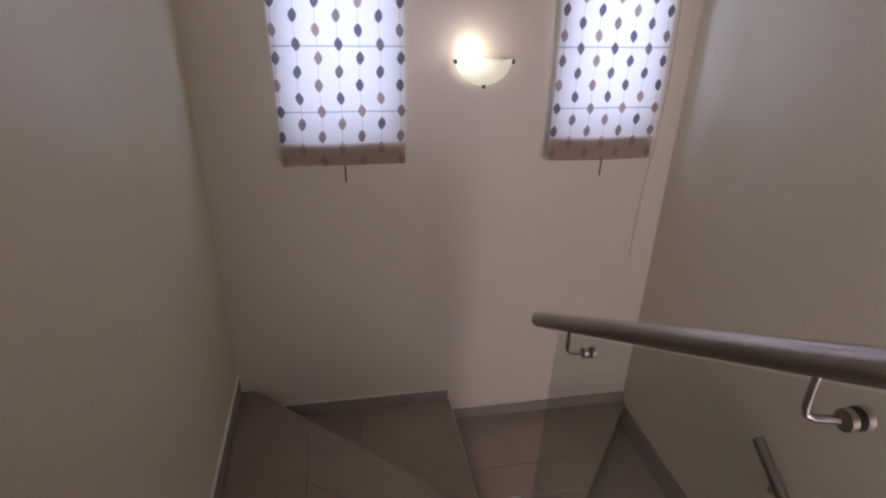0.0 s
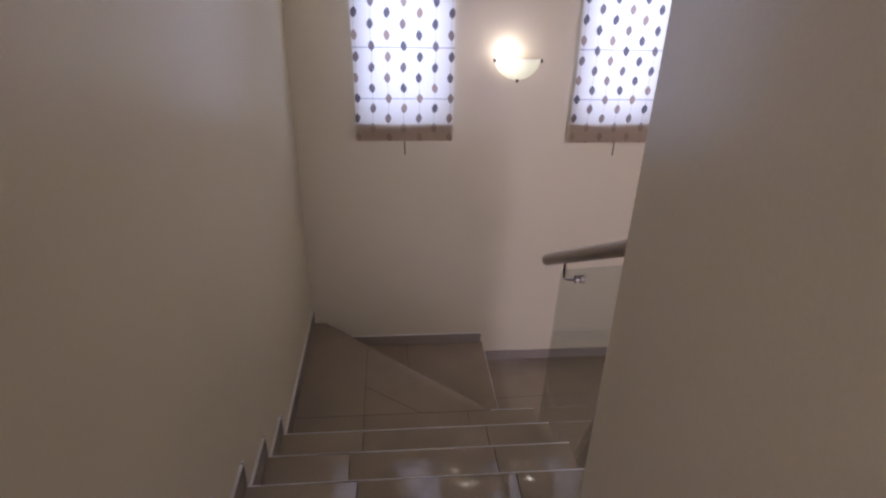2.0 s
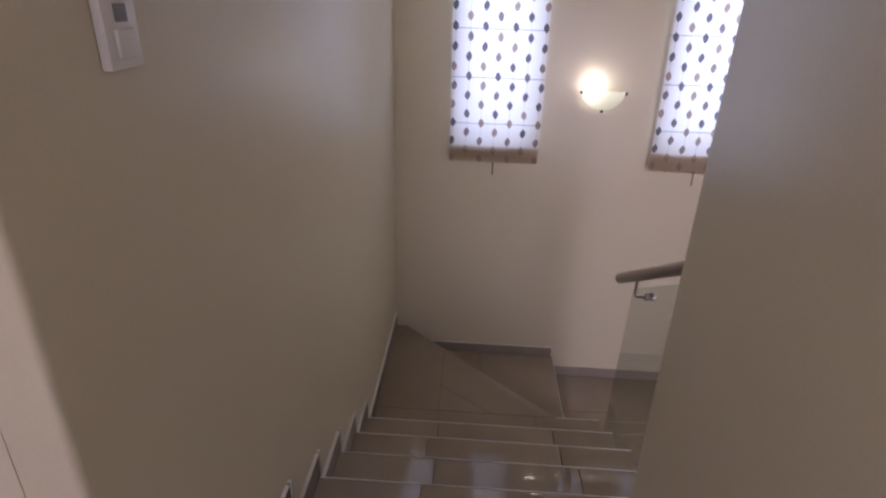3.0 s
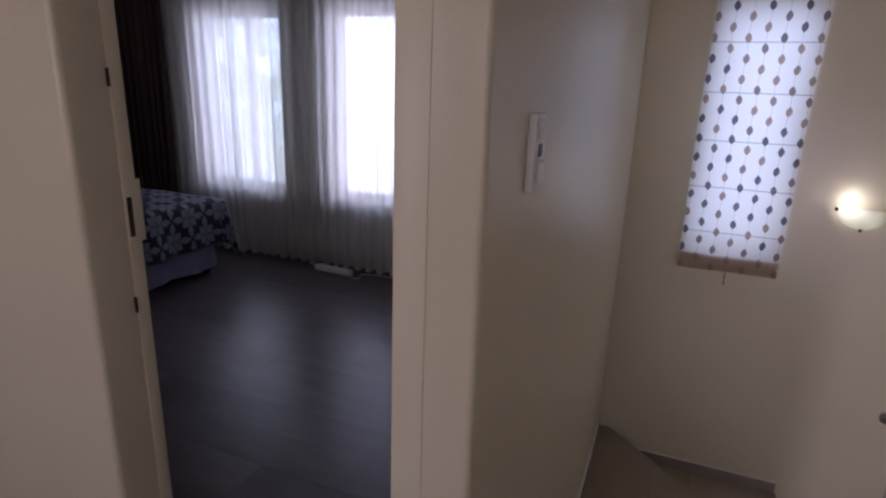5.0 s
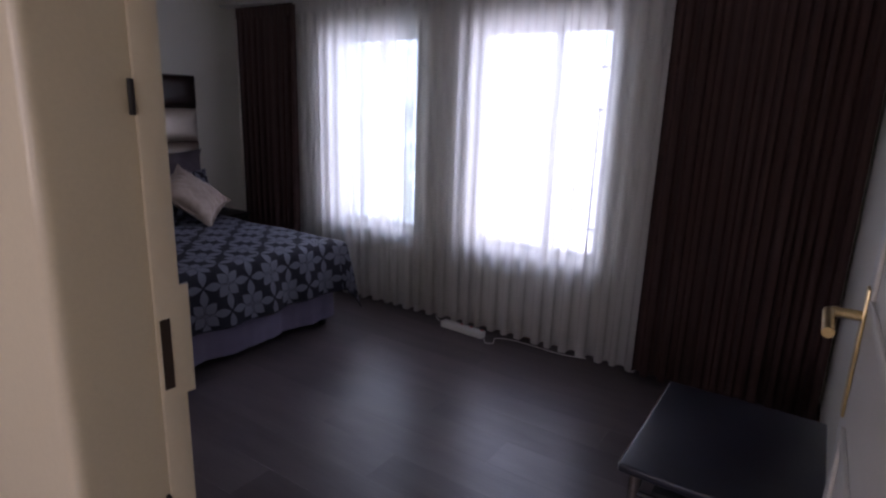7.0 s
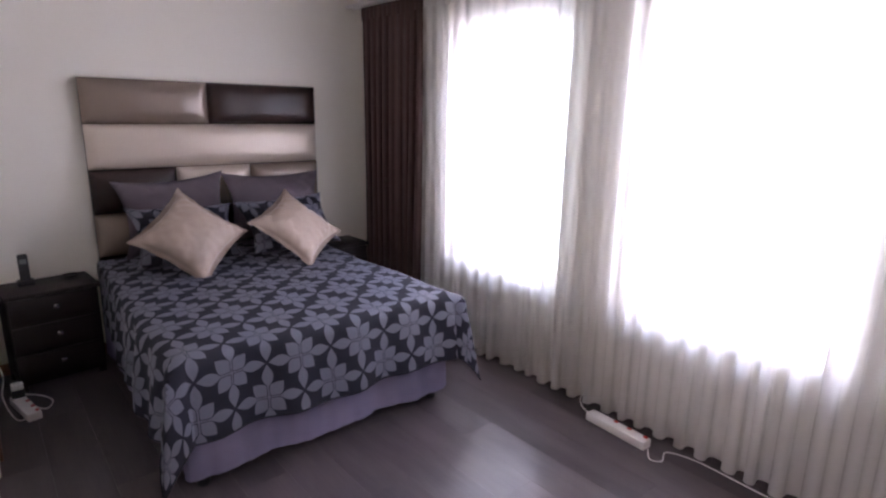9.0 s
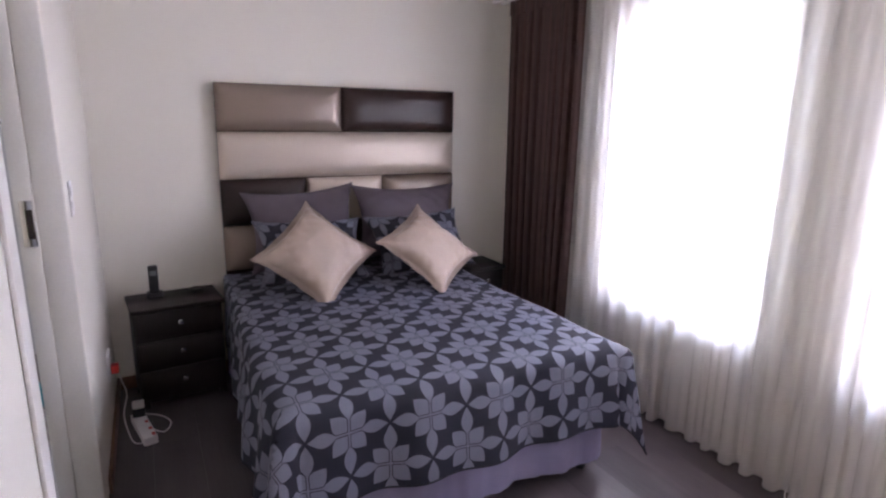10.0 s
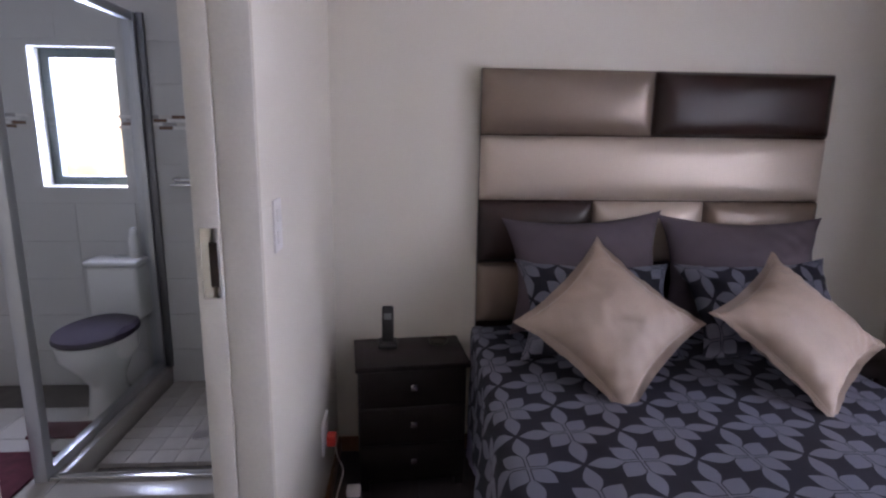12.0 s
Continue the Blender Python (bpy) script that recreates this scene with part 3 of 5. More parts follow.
for x0, x1, y0, y1 in ((0.936, 0.949, -1.5, 0.864), (0.936, 1.13, 0.867, 0.878)):
    tagged(part("baseboard", box(x0, x1, y0, y1, 0.0, 0.062, 0.002), SKIRT), kind="structure")

# balustrade: glass panel with a round steel rail on stand-off brackets
bal = thing("glass_balustrade", 1.28, 1.5, -0.6, "clear glass stair balustrade with a brushed steel handrail", "balustrade")
SLOPE = -RISE / GOING


def rail_z(y):
    return 0.135 + (y - 2.20) * (SLOPE - 0.02)


bm = bmesh.new()
prof = [(0.875, rail_z(0.875) - 0.055), (2.145, rail_z(2.145) - 0.055), (2.20, Z5 - 0.1), (2.20, Z5 - 0.25), (0.875, -0.45)]
lo = [bm.verts.new((1.275, y, z)) for y, z in prof]
hi = [bm.verts.new((1.285, y, z)) for y, z in prof]
bm.faces.new(lo), bm.faces.new(hi)
for k in range(5):
    bm.faces.new((lo[k], lo[(k + 1) % 5], hi[(k + 1) % 5], hi[k]))
bmesh.ops.recalc_face_normals(bm, faces=bm.faces)
part("glass_panel", bm, GREENGLASS, bal, "clear slightly green glass panel", soft=False)
rail = part("handrail", tube([(1.225, 0.88 + (2.205 - 0.88) * i / 6, rail_z(0.88 + (2.205 - 0.88) * i / 6)) for i in range(7)], 0.026, 24), STEEL, bal, "brushed steel handrail")
for y in (1.958, 1.172):
    z = rail_z(y)
    br = part("bracket", tube([(1.225, y, z - 0.02), (1.225, y, z - 0.085), (1.229, y - 0.003, z - 0.097), (1.238, y - 0.01, z - 0.100), (1.285, y - 0.034, z - 0.088)], 0.006, 12), STEEL, bal)
    for x0, r in ((1.262, 0.017), (1.2865, 0.019)):
        part("clamp_disc", tube([(x0, y - 0.030, z - 0.088), (x0 + 0.003, y - 0.030, z - 0.088), (x0 + 0.012, y - 0.030, z - 0.088)], r, 20), STEEL, br)
low_rail = thing("wall_handrail", 2.12, 1.4, -0.9, "brushed steel handrail fixed to the stairwell wall", "handrail")
part("handrail", tube([(2.12, 2.05 - 0.3 * i, -0.40 - 0.19 * i) for i in range(7)], 0.024, 20), STEEL, low_rail)
for i in (0.4, 4.0):
    y, z = 2.05 - 0.3 * i, -0.40 - 0.19 * i
    part("bracket", tube([(2.12, y, z - 0.02), (2.12, y, z - 0.07), (2.14, y, z - 0.09), (WELL_X - 0.002, y, z - 0.09)], 0.006, 10), STEEL, low_rail)


# ---------------------------------------------------------------- stair windows, blinds and wall lamp
def stair_window(name, x0, x1, z0, z1):
    w = thing(name, (x0 + x1) / 2, 3.25, z0, "small stairwell window behind a leaf-printed roman blind", "window")
    w["kind"] = "structure"
    fr = bmesh.new()
    for b in ((x0, x0 + 0.03, z0, z1), (x1 - 0.03, x1, z0, z1), (x0 + 0.03, x1 - 0.03, z0, z0 + 0.03), (x0 + 0.03, x1 - 0.03, z1 - 0.03, z1)):
        box(b[0], b[1], 3.14, 3.17, b[2], b[3], bm=fr)
    part("window_frame", fr, WINFRAME, w)
    part("pane", box(x0 + 0.03, x1 - 0.03, 3.152, 3.157, z0 + 0.03, z1 - 0.03), GLASS, w, soft=False).visible_shadow = False
    part("window_back", box(x0, x1, 3.262, 3.278, z0, z1), WINFRAME, w)


def roman_blind(x0, x1, z0, z1, cord_x, tassel_x, cloth_mat):
    b = thing("roman_blind", (x0 + x1) / 2, 3.06, z0, "lowered cream roman blind printed with brown leaf garlands", "window blind", "stairwell blinds")
    w = x1 - x0

    def cloth(u, v):
        z = z0 + (z1 - z0) * v
        y = 3.044 - 0.007 * abs(math.sin(math.pi * (z + 4.518) / 0.2595)) ** 0.5 + 0.003 * math.sin(u * 9 + v * 14)
        return (x0 + w * u + 0.004 * math.sin(v * 9), y, z)

    part("cloth", sheet(cloth, 24, 90), cloth_mat, b)
    # Hem bar, made tall out of view to keep window light off the hem.
    part("hem_light_block", box(x0 + 0.01, x1 - 0.01, 3.0485, 3.0545, z0 + 0.006, 0.545, 0.002), painted("cream_hem_block", (0.5, 0.42, 0.3), 0.8, 0.1), b)
    part("head_rail", box(x0, x1, 3.048, 3.0995, z1 - 0.03, z1, 0.003), WHITEPL, b, "white head rail")
    part("tassel", tube([(tassel_x, 3.040, z0 + 0.03), (tassel_x, 3.040, z0 - 0.03), (tassel_x + 0.001, 3.041, z0 - 0.075)], 0.0035, 8), painted("brown_tassel", (0.12, 0.07, 0.045), 0.8, 0.2), b, "small brown pull tassel")
    if cord_x:
        pts = [(cord_x + 0.012 * math.sin(i * 0.5), 3.07 - 0.01 * math.sin(i * 0.4), 1.2 - i * 0.12) for i in range(12)]
        part("cord", tube(pts, 0.0016, 6), painted("grey_cord", (0.35, 0.32, 0.3), 0.8, 0.1), b, "thin hanging cord")


stair_window("window_1", 0.362, 0.842, 0.535, 1.90)
stair_window("window_2", 1.548, 2.008, 0.53, 1.90)
roman_blind(0.335, 0.862, 0.445, 2.02, 0, 0.60, BLIND_A)
roman_blind(1.518, 2.032, 0.432, 2.02, 2.06, 1.79, BLIND_B)

sconce = thing("wall_lamp", 1.20, 3.09, 0.80, "lit half-round frosted glass wall lamp with dark clips", "wall lamp")


def bowl(u, v):
    a, t = math.pi * (0.02 + 0.96 * u), v * math.pi / 2
    r = math.cos(t)
    return (1.206 + 0.126 * r * math.cos(a), 3.092 - 0.105 * r * math.sin(a), 0.888 - 0.118 * math.sin(t))


part("shade", sheet(bowl, 28, 14, thick=0.004), LAMPGLASS, sconce, "frosted glass bowl")
part("back_plate", box(1.13, 1.29, 3.088, 3.099, 0.82, 0.88, 0.004), WHITEPL, sconce)
for x, y, z in ((1.080, 3.070, 0.872), (1.332, 3.070, 0.872), (1.206, 3.064, 0.770)):
    part("clip", box(x - 0.007, x + 0.007, y - 0.01, y + 0.012, z - 0.009, z + 0.009, 0.003), BLACK, sconce, "small dark clip")
part("bulb", lathe([(0.0, -0.04), (0.012, -0.035), (0.016, 0.0), (0.012, 0.03), (0.0, 0.036)], 16, pose(1.145, 3.045, 0.895)), BULB, sconce, "lit bulb")

# switch plate on the stair wall
sw = thing("light_switch", 0.004, 0.445, 1.34, "white double light switch plate on the stair wall", "light switch")
part("plate", box(0.0005, 0.015, 0.436, 0.512, 1.272, 1.403, 0.003), WHITEPL, sw)
part("socket_recess", box(0.015, 0.0165, 0.460, 0.488, 1.330, 1.352, 0.001), painted("grey_recess", (0.16, 0.15, 0.14), 0.5, 0.1), sw, "dark recess between the rockers")
for z in (1.304, 1.378):
    part("rocker", box(0.015, 0.021, 0.452, 0.496, z - 0.018, z + 0.018, 0.003), WHITEPL, sw)

# ---------------------------------------------------------------- bedroom doorway
frame_1 = thing("door_frame_1", -0.53, 0.40, 0.0, "cream enamelled door frame with an open strike plate", "door frame")
frame_1["kind"] = "structure"
jl = part("jamb", box(DOOR0, DOOR0 + 0.006, 0.424, 0.459, 0.0, DOOR_TOP, 0.0025), ENAMEL, frame_1)
part("jamb", box(DOOR1 - 0.036, DOOR1, 0.395, 0.458, 0.0, DOOR_TOP, 0.006, 3), ENAMEL, frame_1)
part("jamb", box(DOOR1 - 0.004, DOOR1 + 0.05, 0.2183, 0.2199, 0.0, DOOR_TOP, 0.0007), ENAMEL, frame_1)
part("head", box(DOOR0 + 0.007, DOOR1 - 0.037, 0.395, 0.458, DOOR_TOP - 0.012, DOOR_TOP), ENAMEL, frame_1)
part("strike_plate", box(DOOR0 + 0.004, DOOR0 + 0.0065, 0.426, 0.470, 1.055, 1.205, 0.001), ENAMEL, jl, "painted strike plate")
part("latch_hole", box(DOOR0 + 0.0065, DOOR0 + 0.008, 0.428, 0.441, 1.07, 1.165), DARKHOLE, jl, "dark latch hole")
for z in (1.435, 0.90):
    part("buffer", box(DOOR0 + 0.004, DOOR0 + 0.011, 0.4165, 0.4215, z - 0.020, z + 0.020, 0.001), BLACK, frame_1, "small black rubber buffer")

leaf = thing("door_1", -0.145, 0.472, 0.0, "open white panel door with a brass lever handle", "door")
leaf["kind"] = "structure"
part("door_panel", box(-0.038, 0.0, 0.0, 0.79, 0.008, 2.09, 0.002), DOORWHITE, None).name = "door_panel"
dp = bpy.data.objects["door_panel"]
dp.parent = leaf
for z0, z1 in ((0.15, 0.95), (1.15, 1.95)):
    for y0, y1, a, b in ((0.12, 0.67, z0, z0 + 0.02), (0.12, 0.67, z1 - 0.02, z1), (0.12, 0.14, z0 + 0.02, z1 - 0.02), (0.65, 0.67, z0 + 0.02, z1 - 0.02)):
        o = part("moulding", box(-0.045, -0.038, y0, y1, a, b, 0.003), DOORWHITE)
        o.parent = dp
for sgn, x0, reach in ((-1, -0.0385, 0.052), (1, 0.0005, 0.018)):
    o = part("handle_plate", box(min(x0, x0 + sgn * 0.005), max(x0, x0 + sgn * 0.005), 0.725, 0.763, 0.94, 1.17, 0.002), BRASS)
    o.parent = dp
    o2 = part("lever", tube([(x0, 0.744, 1.12), (x0 + sgn * reach * 0.85, 0.744, 1.12), (x0 + sgn * reach, 0.735, 1.12), (x0 + sgn * reach, 0.62, 1.118)], 0.009, 12), BRASS)
    o2.parent = dp
leaf.matrix_world = pose(-0.145, 0.472, 0.0, 0, 0, 0.5)


# ---------------------------------------------------------------- bedroom windows and curtains
def casement(name, x0, x1, mullion, bars):
    w = thing(name, (x0 + x1) / 2, 3.4, WZ[0], "cream framed bedroom window glaring behind sheer curtains", "window")
    w["kind"] = "structure"
    z0, z1 = WZ
    fr = bmesh.new()
    for a, b, c, d in ((x0, x0 + 0.045, z0, z1), (x1 - 0.045, x1, z0, z1), (x0 + 0.045, x1 - 0.045, z0, z0 + 0.045), (x0 + 0.045, x1 - 0.045, z1 - 0.045, z1)):
        box(a, b, 3.36, 3.41, c, d, bm=fr)
    part("window_frame", fr, WINFRAME, w)
    part("mullion", box(mullion - 0.025, mullion + 0.025, 3.362, 3.408, z0 + 0.045, z1 - 0.045, 0.003), WINFRAME, w)
    for a, b in ((x0 + 0.045, mullion - 0.025), (mullion + 0.025, x1 - 0.045)):
        part("pane", box(a, b, 3.383, 3.388, z0 + 0.045, z1 - 0.045), GLASS, w, soft=False).visible_shadow = False
    part("window_sill", box(x0 - 0.03, x1 + 0.03, 3.255, 3.358, z0 - 0.03, z0 - 0.001, 0.004), WINFRAME, w)
    for i in range(bars):
        z = z0 + 0.19 + 0.24 * i
        part("burglar_bar", tube([(mullion + 0.03, 3.43, z), (x1 - 0.03, 3.43, z)], 0.006, 8), BLACK, w, "thin dark burglar bar")


casement("window_3", W1[0], W1[1], -3.05, 0)
casement("window_4", W2[0], W2[1], -1.70, 5)


def curtain(name, x0, x1, y, z0, z1, folds, amp, mat, label, cat, seed, gather=0.0):
    """A hanging cloth whose folds are loose at the hem and tight at the heading."""
    rnd = random.Random(seed)
    ph = [rnd.uniform(-0.5, 0.5) for _ in range(folds + 2)]
    am = [rnd.uniform(0.35, 1.35) for _ in range(folds + 2)]

    def at(u, v):
        s = u * folds
        k = int(min(s, folds - 1e-6))
        f = s - k
        p = ph[k] * (1 - f) + ph[k + 1] * f
        a = am[k] * (1 - f) + am[k + 1] * f
        w = 2 * math.pi * s + p * 2.4 * (1 - 0.6 * v)
        depth = amp * a * (1 - 0.55 * v ** 3)
        drift = gather * math.sin(math.pi * u) * (1 - v)
        return (x0 + (x1 - x0) * u - 0.30 * depth * math.sin(2 * w) + drift,
                y + depth * math.sin(w) + 0.012 * math.sin(5 * u + 3 * v) * (1 - v),
                z0 + (z1 - z0) * v + 0.004 * math.sin(w) * (1 - v) + 0.006 * math.sin(7 * u + seed))

    width = (x1 - x0) * 1.9
    c = thing(name, (x0 + x1) / 2, y, z0, label, cat, "bedroom curtains")
    part("cloth", sheet(at, folds * 16, 26, uv=lambda u, v: (u * width, v * (z1 - z0))), mat, c)
    part("heading_tape", sheet(lambda u, v: (x0 + (x1 - x0) * u, y - 0.003 - 0.7 * amp * abs(math.sin(math.pi * folds * 1.5 * u)), z1 - 0.075 + 0.085 * v), folds * 14, 2, uv=lambda u, v: (u * width, v * 0.1)), mat, c)
    return c


curtain("sheer_curtain", -3.78, -1.01, 3.205, 0.015, 2.165, 27, 0.027, SHEER, "white sheer voile curtain hanging to the floor", "curtain", 3)
curtain("brown_curtain", -4.425, -3.735, 3.165, 0.02, 2.155, 9, 0.028, BROWN, "dark brown striped curtain drawn beside the bed", "curtain", 5)
curtain("brown_curtain", -1.02, -0.14, 3.15, 0.02, 2.155, 10, 0.028, BROWN, "dark brown striped curtain drawn beside the desk", "curtain", 9)
rod = thing("curtain_rail", -2.4, 3.2, 2.2, "white double curtain rail above the bedroom windows", "curtain rail")
part("rail", box(-4.585, -0.13, 3.185, 3.215, 2.178, 2.198, 0.003), WHITEPL, rod)
part("rail", box(-4.585, -0.13, 3.125, 3.155, 2.178, 2.198, 0.003), WHITEPL, rod)
for x in (-4.4, -2.4, -0.4):
    part("bracket", box(x - 0.012, x + 0.012, 3.12, 3.279, 2.199, 2.211), WHITEPL, rod)

# ---------------------------------------------------------------- bed
BX0, BX1, BY0, BY1, BTOP = -4.50, -2.90, 1.405, 2.675, 0.585
bed = thing("bed", -3.7, 2.04, 0.0, "double bed base with a lavender gathered skirt", "bed")
part("base", box(BX0, BX1 - 0.012, BY0 + 0.012, BY1 - 0.012, 0.075, 0.33, 0.02), painted("dark_base_cloth", (0.10, 0.09, 0.12), 0.8, 0.1), bed)
part("mattress", box(BX0, BX1 - 0.01, BY0 + 0.01, BY1 - 0.01, 0.331, BTOP - 0.012, 0.04, 3), painted("mattress_cloth", (0.6, 0.58, 0.55), 0.8, 0.05), bed)
for x in (BX0 + 0.08, BX1 - 0.05):
    for y in (BY0 + 0.05, BY1 - 0.05):
        part("leg", lathe([(0.024, 0.0), (0.028, 0.01), (0.034, 0.076)], 16, pose(x, y, 0.0)), BLACK, bed, "short black foot")


def skirt_at(u, v):
    """Gathered valance round the two long sides and the foot."""
    a, b, c = BX1 - BX0, BY1 - BY0, BX1 - BX0
    s = u * (a + b + c)
    if s < a:
        x, y, nx, ny = BX0 + s, BY0, 0, -1
    elif s < a + b:
        x, y, nx, ny = BX1, BY0 + s - a, 1, 0
    else:
        x, y, nx, ny = BX1 - (s - a - b), BY1, 0, 1
    w = 0.010 * math.sin(s * 17 + 1.5 * v) * math.sin(s * 5.3 + 1) + 0.004 * math.sin(s * 43 - 2.5 * v) * math.sin(s * 3.1) + 0.0015 * math.sin(s * 97)
    out = (1 - v) * (0.012 + 1.6 * w) + 0.3 * w * v
    return (x + nx * out, y + ny * out, 0.062 + 0.295 * v + 0.006 * math.sin(s * 11) * (1 - v))


part("valance", sheet(skirt_at, 260, 8), LAVENDER, bed, "lavender gathered valance")


def hang(d, r=0.055, flare=0.10):
    """How far out and down a cloth goes once it runs d past an edge."""
    if d <= 0:
        return 0.0, 0.0
    q = r * math.pi / 2
    if d < q:
        return r * math.sin(d / r), r * (1 - math.cos(d / r))
    return r + flare * (d - q), r + (d - q) * 0.99


SIDE, FOOT = 0.36, 0.36


def spread_at(u, v):
    w, l = BY1 - BY0, BX1 - BX0
    s, t = -SIDE + u * (w + 2 * SIDE), v * (l + FOOT)
    a = -s if s < 0 else (s - w if s > w else 0.0)
    b = max(0.0, t - l)
    d = math.hypot(a, b)
    out, down = hang(d)
    ripple = 1 + (0.9 * math.sin(t * 17 + s * 5) * math.sin(t * 6 + 1.0) if a else 0.7 * math.sin(s * 15 + 1) * math.sin(s * 6)) * min(1, d / 0.25) * 0.55
    if a and b:
        ripple = 1.0 + 1.0 * (1 - abs(a - b) / d)
    if a and not b:
        ripple *= 0.25 + 0.9 * min(1.0, t / 1.2) ** 1.2
    sy = -1 if s < 0 else 1
    y = BY0 + min(max(s, 0), w) + (sy * out * ripple * a / d if d else 0)
    x = BX0 + min(t, l) + (out * ripple * b / d if d else 0)
    e = min(min(max(s, 0), w), w - min(max(s, 0), w), l - min(t, l))
    puff = 0.018 * min(1, e / 0.3) + 0.004 * noise.noise((x * 7, y * 7, 0)) + 0.006 * noise.noise((x * 2.5, y * 2.5, 4))
    if t < 0.75:
        puff += 0.02 * (1 - t / 0.75)
    return (x, y, BTOP + puff - down)


spread = thing("bedspread", -3.7, 2.04, BTOP, "charcoal bedspread woven with large grey flowers, draped over the bed", "bedspread")
part("cloth", sheet(spread_at, 110, 120, uv=lambda u, v: (-SIDE + u * (BY1 - BY0 + 2 * SIDE), v * (BX1 - BX0 + FOOT))), FLORAL, spread)

edge = [spread_at(i / 90, 1.0) for i in range(91)]
left = [spread_at(0.0, i / 60) for i in range(20, 61)]
right = [spread_at(1.0, i / 60) for i in range(60, 19, -1)]
part("hem", tube(left[:-1] + edge + right[1:], 0.0035, 6), painted("charcoal_hem", (0.012, 0.012, 0.017), 0.85, 0.1), spread, "charcoal stitched hem")

head = thing("headboard", -4.58, 2.115, 0.0, "padded faux leather headboard in taupe, brown and pearl panels", "headboard")
part("backing", box(-4.598, -4.560, 1.42, 2.839, 0.05, 1.628, 0.003), DARKBROWN, head)


def pad(y0, y1, z0, z1, mat, label):
    def at(u, v):
        du, dv = min(u, 1 - u) * (y1 - y0) + 1e-5, min(v, 1 - v) * (z1 - z0) + 1e-5
        q = min(1.0, (du ** -5 + dv ** -5) ** -0.2 / 0.072)
        e = math.sqrt(max(0.0, 1 - (1 - q) ** 2))
        f = (1 - abs(2 * u - 1) ** 2.2) * (1 - abs(2 * v - 1) ** 2)
        w = 0.0035 * noise.noise((u * 7 * (y1 - y0), v * 3, y0 * 9)) * e
        return (-4.5585 + 0.040 * e + 0.016 * f + w, y0 + 0.002 + (y1 - y0 - 0.004) * u, z0 + 0.002 + (z1 - z0 - 0.004) * v)
    part("pad", sheet(at, 72, 32), mat, head, label)


HZ = (1.63, 1.376, 1.118, 0.862, 0.606)
pad(1.418, 2.107, HZ[1], HZ[0], TAUPE, "taupe padded panel")
pad(2.107, 2.842, HZ[1], HZ[0], DARKBROWN, "dark brown padded panel")
pad(1.418, 2.842, HZ[2], HZ[1], PEARL, "wide pearl padded panel")
pad(1.418, 1.885, HZ[3], HZ[2], DARKBROWN, "dark brown padded panel")
pad(1.885, 2.352, HZ[3], HZ[2], PEARL, "pearl padded panel")
pad(2.352, 2.842, HZ[3], HZ[2], TAUPE, "taupe padded panel")
pad(1.418, 2.107, HZ[4], HZ[3], TAUPE, "taupe padded panel")
pad(2.107, 2.842, HZ[4], HZ[3], DARKBROWN, "dark brown padded panel")


def pillow(name, w, h, th, m, mat, label, cat, group, seed, frill=0.0, sag=0.0):
    """A stuffed cushion: two bulging faces, pulled corners, creases and a welt."""
    def face(sign):
        def at(u, v):
            a, b = 2 * u - 1, 2 * v - 1
            full = max(0.0, (1 - abs(a) ** 2.4)) ** 0.55 * max(0.0, (1 - abs(b) ** 2.4)) ** 0.55
            pull = 1 - 0.16 * (1 - abs(a) ** 2) * abs(b) ** 2
            pull2 = 1 - 0.16 * (1 - abs(b) ** 2) * abs(a) ** 2
            n = noise.noise((a * 2.0 + seed, b * 2.0, seed * 3.1)) * 0.12 + noise.noise((a * 6 + seed, b * 6, 2.0)) * 0.06
            rim = max(abs(a), abs(b))
            crease = 0.34 * math.sin((abs(a) + abs(b)) * 17 + seed + 2 * a) * (abs(a) * abs(b)) ** 2.2 + 0.13 * math.sin(math.atan2(b, a) * 17 + seed * 5) * rim ** 4
            z = sign * th / 2 * full * (1 + n + crease)
            return (a * w / 2 * pull2, b * h / 2 * pull - sag * (1 - a * a) * max(b, 0), z)
        return at

    ob = thing(name, *m.translation, label, cat, group)
    bm = bmesh.new()
    for sign in (1, -1):
        f = face(sign)
        N = 44
        g = [[bm.verts.new(f(i / N, j / N)) for j in range(N + 1)] for i in range(N + 1)]
        layer = bm.loops.layers.uv.verify()
        for i in range(N):
            for j in range(N):
                q = [(i, j), (i + 1, j), (i + 1, j + 1), (i, j + 1)]
                fc = bm.faces.new([g[p][r] for p, r in (q if sign > 0 else q[::-1])])
                for l, (p, r) in zip(fc.loops, q if sign > 0 else q[::-1]):
                    l[layer].uv = (p / N * w + seed * 0.13, r / N * h)
    bmesh.ops.remove_doubles(bm, verts=bm.verts, dist=1e-5)
    bm.transform(m)
    part("cover", bm, mat, ob)
    if frill:
        fr = bmesh.new()
        f = face(1)
        path = [(i / 24, 0) for i in range(24)] + [(1, i / 24) for i in range(24)] + [(1 - i / 24, 1) for i in range(24)] + [(0, 1 - i / 24) for i in range(24)]
        pts = [m @ Vector(f(u, v)) for u, v in path]
        tube(pts + [pts[0]], frill, 8, bm=fr)
        part("piping", fr, mat, ob)

        def brim(u, v):
            k = u * 96
            i = int(k) % 96
            c = Vector(f(*path[i])).lerp(Vector(f(*path[(i + 1) % 96])), k - int(k))
            d = Vector((c.x, c.y, 0)).normalized()
            return c + d * 0.026 * v + Vector((0, 0, 0.004 * v * math.sin(k * 0.9 + seed) + 0.002 * v * math.sin(k * 2.3)))

        fl = sheet(brim, 192, 3, thick=0.003)
        fl.transform(m)
        part("flange", fl, mat, ob, "flat stitched border")
    return ob


